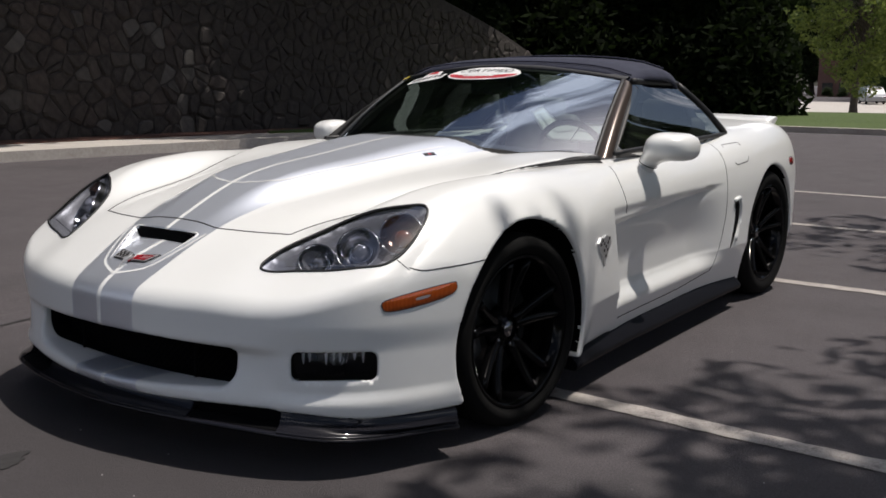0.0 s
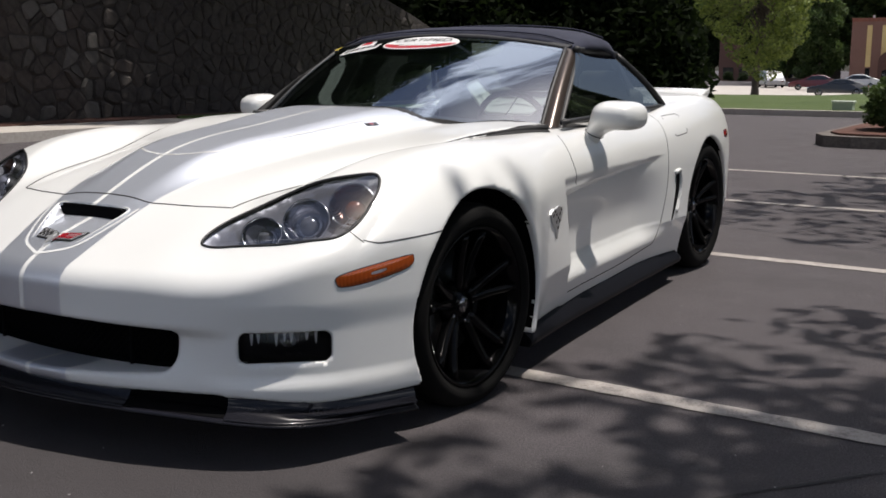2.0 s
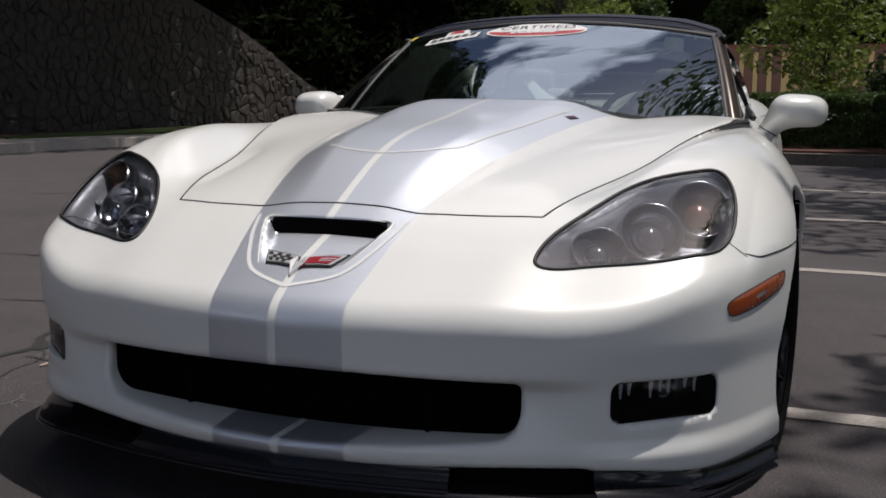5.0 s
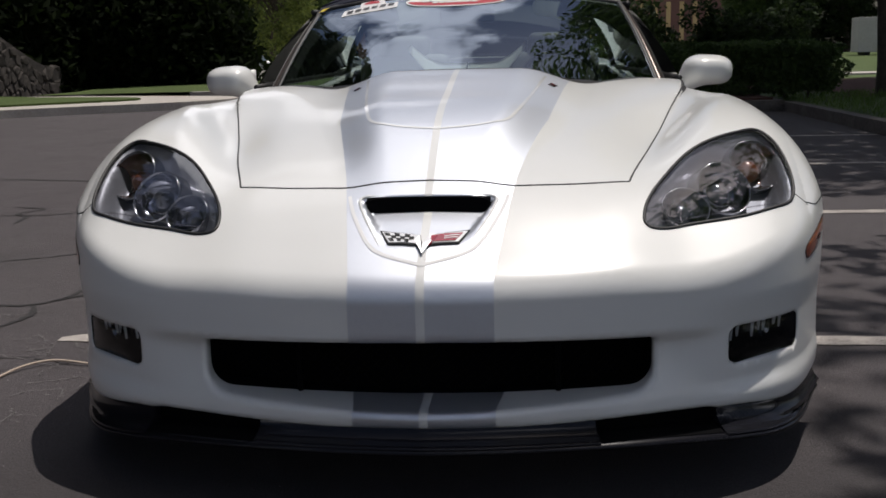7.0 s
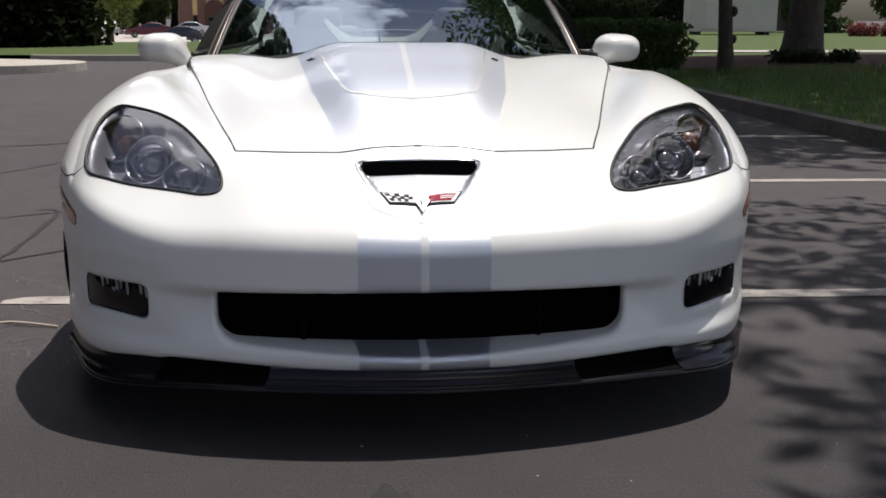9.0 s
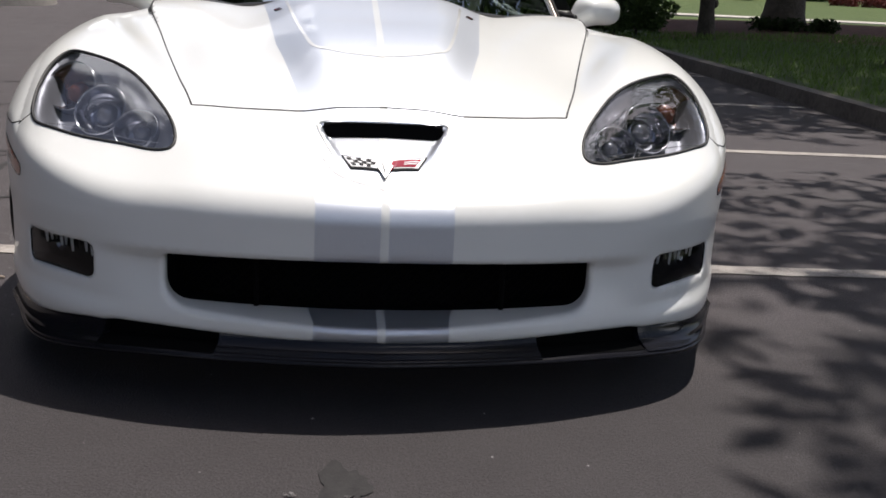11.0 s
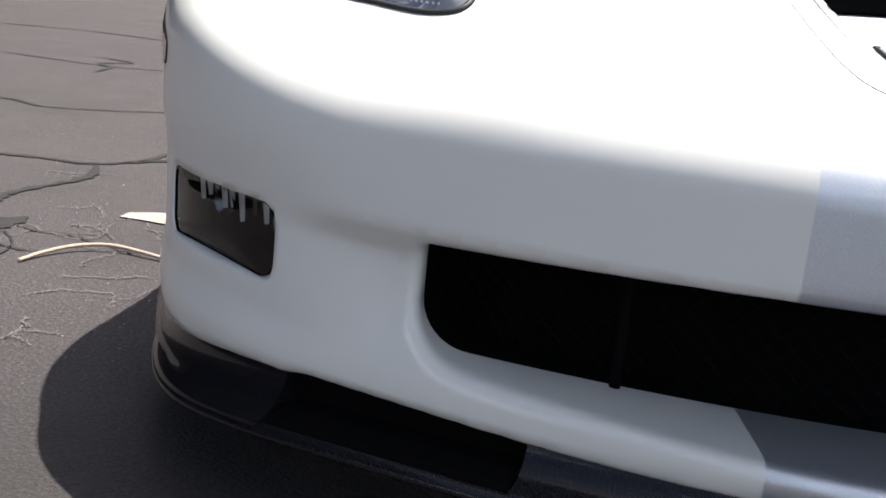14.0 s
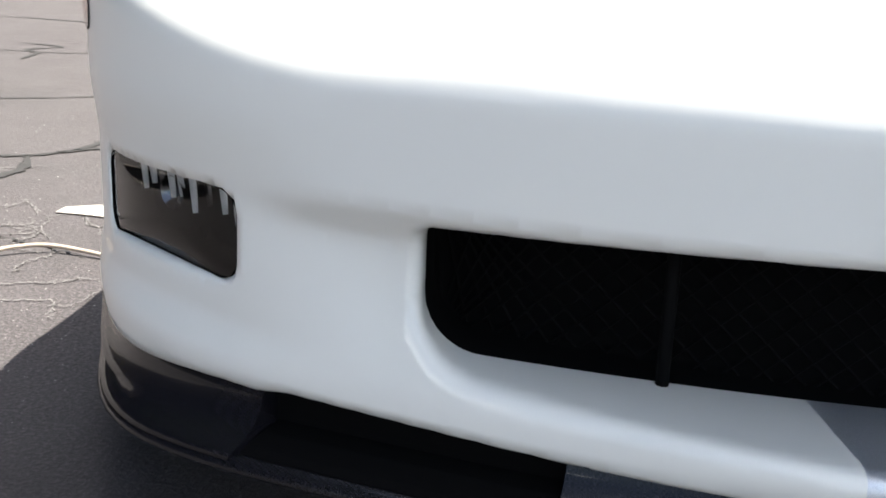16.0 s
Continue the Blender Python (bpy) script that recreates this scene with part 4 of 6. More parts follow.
# ivy and low shrubs at the trunks
iv = empty("ivy_clump", (8.0, 15.35, 0.30), "low dark ivy at the foot of the trunk", "shrub")
v, f = leaves(clump_points(rng, [(rng.uniform(-0.75, 0.85), rng.uniform(-0.25, 0.25), 0.06, 0.15) for _ in range(14)], 3600, 0.6), 0.045, rng)
link("foliage", v, f, leaf_dark, iv)
sh = empty("shrub", (4.6, 20.4, 0.25), "dark rounded evergreen shrub", "shrub", "shrubs")
v, f = leaves(clump_points(rng, [(rng.uniform(-0.8, 0.8), rng.uniform(-0.6, 0.6), rng.uniform(0.3, 1.3), 0.5) for _ in range(16)], 1500, 0.5), 0.07, rng)
link("foliage", v, f, leaf_dark, sh)
for x, y, s in ((5.8, 21.5, 1.1), (2.6, 20.6, 1.2), (-38.5, 147, 0.9), (-41, 147.5, 0.8), (-43, 147, 0.85)):
    c = copy_thing(sh, pose(x, y, float(land(y)) + 0.15, 0, 0, 90 * x))
    c.scale = (s, s, s)

# low red-leaved shrubs beyond the footpath
red_sh = empty("red_shrub", (24.2, 46.5, 0.22), "low red-leaved shrub on the far lawn", "shrub", "red shrubs")
v, f = leaves(clump_points(rng, [(rng.uniform(-0.7, 0.7), rng.uniform(-0.4, 0.4), rng.uniform(0.15, 0.45), 0.35) for _ in range(10)], 1500, 0.5), 0.07, rng)
link("foliage", v, f, leaf_material("leaf_dark_red", (0.060, 0.012, 0.012), (0.160, 0.040, 0.035)), red_sh)
for x, y in ((25.6, 46.0), (27.0, 46.6)):
    copy_thing(red_sh, pose(x, y, 0.22, 0, 0, 70 * x))

# grass blades on the nearer bank
gx, gy = rng.uniform(4.2, 9, 16000), rng.uniform(1.0, 14.5, 16000)
k = len(gx)
an, hh = rng.uniform(0, 6.28, k), rng.uniform(0.04, 0.10, k)
zz = 0.13 + 0.25 * np.minimum(1, 2 * (gx - 4.14) / 21.86)
b = np.stack([gx, gy, zz], 1)
d = np.stack([np.cos(an), np.sin(an), 0 * an], 1)
tip = b + np.stack([0.4 * hh * np.sin(an), 0.4 * hh * np.cos(an), hh], 1)
gverts = np.stack([b - d * 0.006, b + d * 0.006, tip], 1).reshape(-1, 3)
tagged(link("grass_blades", gverts, np.arange(3 * k).reshape(-1, 3), leaf_material("grass_blade", (0.055, 0.105, 0.014), (0.10, 0.165, 0.03))), "short mown grass blades on the bank", "grass", kind="stuff")


# ---- brick office building and far brick block ----
def building(at, rz, width, height, depth, bays, label):
    t = empty("office_building", at, label, "building", rz=rz)
    w = box((width, depth, height + 2), (0, depth / 2, height / 2 - 1))
    part("wall", w, brick_mat, t)
    part("parapet", box((width + 0.1, depth + 0.1, 0.35), (0, depth / 2, height + 0.1), 0.02), brick_mat, t)
    x = -width / 2 + 1.5
    for k, (bw, kind) in enumerate(bays):
        p = part("stucco_panel", box((bw, 0.12, height * 0.62), (x + bw / 2, -0.03, height * 0.62), 0.01), stucco, t, "ochre stucco panel")
        if kind == "door":
            v = [(x + bw / 2 - 0.95, -0.20, 0), (x + bw / 2 + 0.95, -0.20, 0)]
            arch = [(x + bw / 2 + 1.05 * math.cos(a), 2.6 + 1.05 * math.sin(a)) for a in np.linspace(0, math.pi, 11)]
            o = [(x + bw / 2 + 1.05, -1.0)] + arch + [(x + bw / 2 - 1.05, -1.0)]
            bv_, bf_ = slab(o, 0, 0.5)
            bv_ = [(a, 0.05 - c_, b) for a, b, c_ in bv_]
            part("entrance", as_bm(bv_, bf_), grained("dark_brick", (0.05, 0.022, 0.018), (0.08, 0.035, 0.028), 4), t, "arched dark brick entrance")
            part("door", box((1.3, 0.06, 2.3), (x + bw / 2, -0.48, 0.6)), dark_pane, t)
        else:
            part("window", box((bw * 0.9, 0.10, height * 0.26), (x + bw / 2, -0.02, height * 0.16), 0.01), dark_pane, t)
        x += bw + 0.95
    for k in range(5):
        part("roof_light", box((0.18, 0.18, 0.3), (-width / 2 + 2 + k * width / 5, 0.3, height + 0.4), 0.04), white_metal, t)
    return t


building((2.4, 112, -0.7), 2, 44, 6.7, 14, [(0.48, "w"), (1.8, "door")] + [(0.46, "w")] * 7 + [(1.8, "w")] + [(0.46, "w")] * 16, "long brick office building with ochre panels and arched entrance")
far_block = empty("brick_block", (-42, 160, -0.8), "plain brick building half hidden by trees", "building")
part("wall", box((13, 8, 8), (0, 4, 3)), brick_mat, far_block)
part("roof", box((13.4, 8.4, 0.3), (0, 4, 7.1), 0.02), grained("grey_roof", (0.12, 0.11, 0.10), (0.18, 0.17, 0.16), 2), far_block)
for k in range(5):
    part("window", box((1.6, 0.1, 1.6), (-5 + 2.5 * k, -0.02, 1.4)), dark_pane, far_block)


# ---- parked cars and van, far off ----
def small_car(name, at, rz, colour, label, van=False, category="car"):
    t = empty(name, at, label, category, "far parked vehicles", rz=rz)
    pm = material(name + "_paint", colour, 0.3, Coat_Weight=1.0)
    L, W, H = (4.6, 1.85, 1.75) if van else (4.6, 1.8, 1.44)
    if van:
        prof = [(-2.3, 0.3), (-2.3, 0.75), (-1.75, 0.98), (-1.1, 1.6), (-0.7, 1.72), (1.8, 1.74), (2.25, 1.5), (2.3, 0.9), (2.3, 0.3)]
        glass_p = [(-1.5, 1.0), (-1.0, 1.52), (2.0, 1.56), (2.1, 1.05)]
    else:
        prof = [(-2.3, 0.28), (-2.32, 0.6), (-2.1, 0.78), (-1.0, 0.92), (-0.25, 1.36), (0.2, 1.43), (0.9, 1.40), (1.6, 1.02), (2.2, 0.95), (2.3, 0.6), (2.28, 0.28)]
        glass_p = [(-0.85, 0.95), (-0.2, 1.32), (0.85, 1.33), (1.4, 1.0)]
    m = len(prof)
    verts = []
    for s, tuck in ((-1, 0), (1, 0)):
        verts += [(x, s * (W / 2 - 0.24 * max(0, z - 0.85)), z) for x, z in prof]
    faces = [tuple(range(m)), tuple(range(m, 2 * m))[::-1]] + [(i, (i + 1) % m, m + (i + 1) % m, m + i) for i in range(m)]
    bm = as_bm(verts, faces)
    bmesh.ops.bevel(bm, geom=bm.edges[:], offset=0.06, segments=2, profile=0.5, affect="EDGES")
    part("body", bm, pm, t, smooth=True)
    for s in (-1, 1):
        gv_ = [(x, s * (W / 2 + 0.012 - 0.24 * max(0, z - 0.85)), z) for x, z in glass_p] + [(x, s * (W / 2 - 0.03 - 0.24 * max(0, z - 0.85)), z) for x, z in glass_p]
        q = len(glass_p)
        part("side_window", as_bm(gv_, [tuple(range(q)), tuple(range(q, 2 * q))[::-1]] + [(i, (i + 1) % q, q + (i + 1) % q, q + i) for i in range(q)]), dark_pane, t)
        for x in (-1.4, 1.4):
            v_, f_ = lathe([(0.02, 0.11), (0.2, 0.11), (0.31, 0.08), (0.32, -0.08), (0.2, -0.1)], "y", 20)
            w_ = link("wheel", [(a + x, s * (W / 2 - 0.10) + s * b_, c_ + 0.32) for a, b_, c_ in v_], f_, rubber, t, True)
            v_, f_ = lathe([(0.01, 0.125), (0.16, 0.12), (0.20, 0.112)], "y", 16)
            link("rim", [(a + x, s * (W / 2 - 0.10) + s * b_, c_ + 0.32) for a, b_, c_ in v_], f_, dull_chrome, w_, True)
        part("headlight", box((0.12, 0.3, 0.14), (-2.26, s * 0.62, 0.66), 0.03), chrome, t)
        part("tail_light", box((0.10, 0.28, 0.16), (2.27, s * 0.65, 0.78), 0.03), red_lens, t)
    fw = [(-0.95, 0.96), (-0.3, 1.34)] if not van else [(-1.62, 1.03), (-1.12, 1.56)]
    (xa, za), (xb, zb) = fw
    part("windscreen", as_bm([(xa - 0.02, -0.72, za + 0.02), (xa - 0.02, 0.72, za + 0.02), (xb - 0.02, 0.62, zb + 0.02), (xb - 0.02, -0.62, zb + 0.02)], [(0, 1, 2, 3)]), dark_pane, t)
    return t


small_car("parked_sedan", (-15.5, 86.0, float(land(86)) + 0.03), 12, (0.006, 0.008, 0.016), "dark blue sedan parked on the far road")
small_car("parked_coupe", (-20.5, 100.0, float(land(100)) + 0.03), 14, (0.085, 0.008, 0.014), "dark red car parked on the far road")
small_car("parked_hatchback", (-17.6, 104.0, float(land(104)) + 0.03), 10, (0.42, 0.44, 0.46), "silver car parked before the brick building")
small_car("minivan", (-26.1, 106, float(land(106)) + 0.03), 118, (0.26, 0.265, 0.27), "silver minivan parked before the bushes", True, "van")
small_car("pickup_van", (-2.0, 100, float(land(100)) + 0.03), 4, (0.55, 0.56, 0.56), "pale van parked behind the hedge", True, "van")
small_car("parked_saloon", (-6.6, 100, float(land(100)) + 0.03), 4, (0.48, 0.49, 0.50), "pale silver car parked before the building")

# white storage container behind the shade tree, and a small utility box on the lawn
cont = empty("storage_container", (18.6, 50, 0.26), "white metal storage container beyond the lawn", "container", rz=-8)
part("body", box((4.3, 2.2, 1.65), (0, 0, 0.98), 0.02), white_metal, cont)
for k in range(2):
    part("door", box((0.9, 0.04, 1.4), (-1.0 + 1.0 * k, -1.11, 0.98), 0.01), white_metal, cont)
part("latch", box((0.06, 0.06, 0.5), (-0.5, -1.15, 1.0), 0.01), dull_chrome, cont)
for x in (-1.7, 1.7):
    part("skid", box((0.25, 2.0, 0.16), (x, 0, 0.09), 0.01), trim_black, cont)
ub = empty("utility_box", (-2.55, 23.2, 0.13), "low pale green utility box on the lawn", "utility box")
part("lid", box((0.50, 0.34, 0.05), (0, 0, 0.20), 0.012), grained("pale_green_plastic", (0.50, 0.55, 0.48), (0.58, 0.62, 0.55), 4), ub)
part("body", box((0.46, 0.30, 0.22), (0, 0, 0.08), 0.01), grained("pale_green_shell", (0.34, 0.40, 0.33), (0.40, 0.46, 0.38), 4), ub)


# ---- the white sports car ----
car = empty("sports_car", (0, 0, 0), "pearl white convertible sports car with silver stripes and navy soft top", "car")
H_ = 0.0115
bp, bq = solid_net(body, (-1.0350, -1.03, 0.10), (1.0350, 3.53, 1.0), H_)
# ease folded cells of the net
for _ in range(4):
    a_, b_ = bp[bq[:, 2]] - bp[bq[:, 0]], bp[bq[:, 3]] - bp[bq[:, 1]]
    fn_ = np.cross(a_, b_)
    fn_ /= np.linalg.norm(fn_, axis=1, keepdims=True) + 1e-12
    mid = bp[bq].mean(1)
    folded = (fn_ * slope(body, mid)).sum(1) < 0.35
    loose = np.unique(bq[folded])
    total, count = np.zeros_like(bp), np.zeros(len(bp))
    for k in range(4):
        for o in (1, 3):
            np.add.at(total, bq[:, k], bp[bq[:, (k + o) % 4]])
            np.add.at(count, bq[:, k], 1)
    bp[loose] = 0.3 * bp[loose] + 0.7 * (total / np.maximum(count, 1)[:, None])[loose]
bc = bp[bq].mean(1)
cx, cy, cz = np.abs(bc[:, 0]), bc[:, 1], bc[:, 2]

lamp_outline = smooth_path([(0.492, -0.752), (0.500, -0.69), (0.54, -0.605), (0.61, -0.50), (0.69, -0.435), (0.76, -0.39), (0.815, -0.366), (0.852, -0.41), (0.868, -0.49), (0.86, -0.565), (0.825, -0.622), (0.735, -0.675), (0.61, -0.722), (0.528, -0.757)], 6, True)
hood_side = np.array([(float(hood_edge(q)), q) for q in np.linspace(-0.606, 0.78, 49)])
hood_front = smooth_path([(0.468, -0.606), (0.36, -0.636), (0.24, -0.656), (0.18, -0.664), (0.09, -0.660), (0, -0.659)], 6)
hood_poly = np.concatenate([hood_side, [(0.74, 0.80), (0.45, 0.60), (0.0, 0.50)], hood_front[::-1][:-1]])

# which skin belongs to which panel
is_lamp = inside(lamp_outline, cx, cy) & (cz > 0.55)
arch_in = ((np.hypot(cy + 0.025, cz - 0.325) < 0.379) | (np.hypot(cy - 2.69, cz - 0.325) < 0.392)) & (cz < 0.73)
mouth_in = (np.abs(mouth(cx, cy, cz)) < 0.004) & (cy > -0.845) | ((cx < 0.53) & (cy > -0.87) & (cy < -0.78) & (cz < 0.36) & (cz > 0.24) & (np.abs(mouth(cx, cy, cz)) < 0.004) & (cy > -0.84 + 0.1 * cx))
mouth_in &= cx < 0.5015
under = cz < 0.14
fu = (cx - 0.758) * 0.765 + (cy + 0.752) * 0.644
fd = cy + 0.752 - 0.842 * (cx - 0.758)
fog_in = (np.abs(fu - 0.021) < 0.124) & (np.abs(cz - 0.326) < 0.041) & (fd > 0.030) & (cy < -0.5)
slot_in = (cx < 0.148) & (np.abs(cy + 0.716) < 0.0055) & (cz > 0.6)
cab_in = (cx < 0.695) & (cy > 0.64) & (cy < 2.39) & (cz < body_top(cx, cy) - 0.02)
cowl = (cx < 0.775) & (cy > 0.50 + 0.52 * cx * cx) & (cy < 1.2) & (cz > 0.78) & ~cab_in
hood_in = inside(hood_poly, cx, cy) & (cz > 0.6) & ~slot_in & ~cowl
door_in = (cy > 0.80) & (cy < 2.0) & (cz > 0.215) & ~cab_in & (cx > 0.6)
bump_in = (cy < -0.25) & ((cz < 0.60) | (cy < -0.60)) & ~hood_in
fender_in = (cy < 0.80) & (cy > -0.62)
kind = np.full(len(bc), 9)
kind[fender_in] = 1
kind[door_in] = 2
kind[bump_in & ~hood_in] = 0
kind[hood_in] = 3
kind[cowl] = 5
kind[is_lamp] = 4
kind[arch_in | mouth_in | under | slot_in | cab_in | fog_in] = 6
# draw the lamp's edge onto its outline
edge_v = np.intersect1d(np.unique(bq[kind == 4]), np.unique(bq[(kind != 4)]))
ev = bp[edge_v]
dd = np.linalg.norm(np.stack([np.abs(ev[:, 0]), ev[:, 1]], 1)[:, None] - lamp_outline[None], axis=2)
near_ = lamp_outline[dd.argmin(1)]
sx = np.sign(ev[:, 0])
bp[edge_v] = cast(body, np.stack([near_[:, 0] * sx, near_[:, 1], np.full(len(ev), 1.0)], 1), (0, 0, -1), 0.6)
bn = slope(body, bp)

bumper = skin("front_bumper", bp, bq[kind == 0], paint, car, bn)
skin("hood", bp, bq[kind == 3], paint, car, bn, "white hood with broad silver stripes")
for s, side in ((1, bc[:, 0] > 0), (-1, bc[:, 0] <= 0)):
    skin("fender", bp, bq[(kind == 1) & side], plain_pearl, car, bn)
    skin("door", bp, bq[(kind == 2) & side], plain_pearl, car, bn)
skin("rear_body", bp, bq[kind == 9], plain_pearl, car, bn)
skin("cowl_panel", bp, bq[kind == 5], trim_black, car, bn)
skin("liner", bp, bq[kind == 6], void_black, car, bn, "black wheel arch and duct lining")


def drape(points, way="down", lift=0.0, mirror=1):
    """Places on the body over plan points (x, y), or beside (y, z) points of the flank."""
    p = np.asarray(points, float)
    if way == "down":
        q = cast(body, np.stack([p[:, 0] * mirror, p[:, 1], np.full(len(p), 1.05)], 1), (0, 0, -1), 0.85, 700)
    else:
        q = cast(body, np.stack([np.full(len(p), 1.1 * mirror), p[:, 0], p[:, 1]], 1), (-mirror, 0, 0), 0.6, 500)
    return q + slope(body, q) * lift


def seam(points, way="down", r=0.0028, mat=None, name="panel_gap", closed=False, lift=-0.0006, parent=None):
    for m in (1, -1):
        v, f = tube(drape(points, way, lift, m), r, 6, closed)
        link(name, v, f, mat or gap_black, parent or car, True)


def ribbon(points, half, mat, name, mirror=1, way="down", lift=0.0012, parent=None):
    """A flat strip laid on the body."""
    p = np.asarray(points, float)
    d = np.gradient(p, axis=0)
    d /= np.linalg.norm(d, axis=1, keepdims=True) + 1e-9
    nn = np.stack([-d[:, 1], d[:, 0]], 1)
    a, b = drape(p + nn * half, way, lift, mirror), drape(p - nn * half, way, lift, mirror)
    m = len(p)
    return link(name, np.concatenate([a, b]), [(i, m + i, m + i + 1, i + 1) for i in range(m - 1)], mat, parent or car, True)


gap_r = [0.0027 + 0.012 * max(0, (q[1] - 0.25) / 0.53) ** 1.5 for q in hood_side]
seam(hood_side, r=gap_r)
# widening dark gap beside the rear of the hood
wedge = np.array([q for q in hood_side if q[1] > 0.25])
for m in (1, -1):
    ribbon(wedge + (0.006, 0), (0.001 + 0.014 * (np.maximum(wedge[:, 1] - 0.25, 0) / 0.53) ** 1.2)[:, None], gap_black, "hood_gap", m, lift=0.0016)
v, f = tube(np.concatenate([drape(hood_front, "down", -0.0006, 1), drape(hood_front[::-1][1:], "down", -0.0006, -1)]), 0.0028)
link("panel_gap", v, f, gap_black, car, True)
seam([(0.864, -0.563), (0.885, -0.556), (0.90, -0.547)], "down", 0.002)
seam(smooth_path([(-0.545, 0.607), (-0.515, 0.598), (-0.46, 0.600), (-0.40, 0.603), (-0.33, 0.606), (-0.292, 0.608)], 4), "side", 0.0022)
seam(smooth_path([(0.80, 0.82), (0.775, 0.74), (0.79, 0.66), (0.80, 0.64)], 5), "side", 0.0022)
seam(smooth_path([(0.80, 0.215), (1.1, 0.217), (1.5, 0.225), (1.86, 0.25)], 5), "side", 0.0025)
seam(smooth_path([(2.02, 0.86), (2.0, 0.76), (1.99, 0.66), (1.985, 0.5), (1.93, 0.32), (1.86, 0.25)], 5), "side", 0.0022)
seam([(2.09, 0.835), (2.11, 0.846), (2.27, 0.852), (2.295, 0.842), (2.315, 0.775), (2.30, 0.758), (2.155, 0.748), (2.135, 0.756)], "side", 0.0024, closed=True)

# pinstripes: outline round the nostril and on the hood bulge
nose_line = smooth_path([(0.185, -0.70), (0.165, -0.77), (0.125, -0.855), (0.085, -0.892), (0.0, -0.925)], 8)
bulge_line = smooth_path([(0, -0.425), (0.07, -0.412), (0.133, -0.389), (0.178, -0.345), (0.205, -0.24), (0.235, -0.05), (0.268, 0.2), (0.295, 0.42)], 8)
for m in (1, -1):
    ribbon(nose_line, 0.0042, white_line, "pinstripe", m)
    ribbon(bulge_line, 0.0042, white_line, "pinstripe", m)
    ribbon([(0.308, 0.272), (0.315, 0.298), (0.322, 0.325)], 0.0105, dull_chrome, "hood_badge", m)
    for k in range(3):
        ribbon([(0.3085 + 0.0045 * k, 0.276 + 0.0165 * k), (0.3115 + 0.0045 * k, 0.288 + 0.0165 * k)], 0.0075, red_enamel if k == 1 else gap_black, "badge_bar", m, lift=0.002)

# nostril: dark slot above the sunken panel
sv, sf = [], []
for i in range(33):
    x = -0.147 + 0.294 * i / 32
    e = min(1, (0.147 - abs(x)) / 0.022) ** 0.6
    zt = float(body_top(abs(x), -0.713)) - 0.003 - 0.010 * (1 - e)
    zb = float(body_top(abs(x), -0.724)) + 0.004 + 0.002 * (1 - e)
    sv += [(x, -0.7195, zt), (x, -0.7225, zb), (x, -0.70, zb), (x, -0.70, zt)]
sf = [(i * 4 + j, i * 4 + (j + 1) % 4, i * 4 + 4 + (j + 1) % 4, i * 4 + 4 + j) for i in range(32) for j in range(4)] + [(0, 1, 2, 3), (128, 129, 130, 131)]
link("nostril", sv, sf, void_black, car, False, "black air intake slot")
for m in (1, -1):
    rim_p = smooth_path([(0.120, -0.7075), (0.145, -0.7085), (0.157, -0.716), (0.155, -0.735), (0.141, -0.775), (0.118, -0.825), (0.098, -0.865)], 6)
    v, f = tube(drape(rim_p, "down", -0.001, m), [0.0045 * min(1, 0.25 + 5 * k / len(rim_p)) * (1 - 0.7 * max(0, k / len(rim_p) - 0.4) / 0.6) for k in range(len(rim_p))], 8)
    link("nostril_rim", v, f, plain_pearl, car, True)

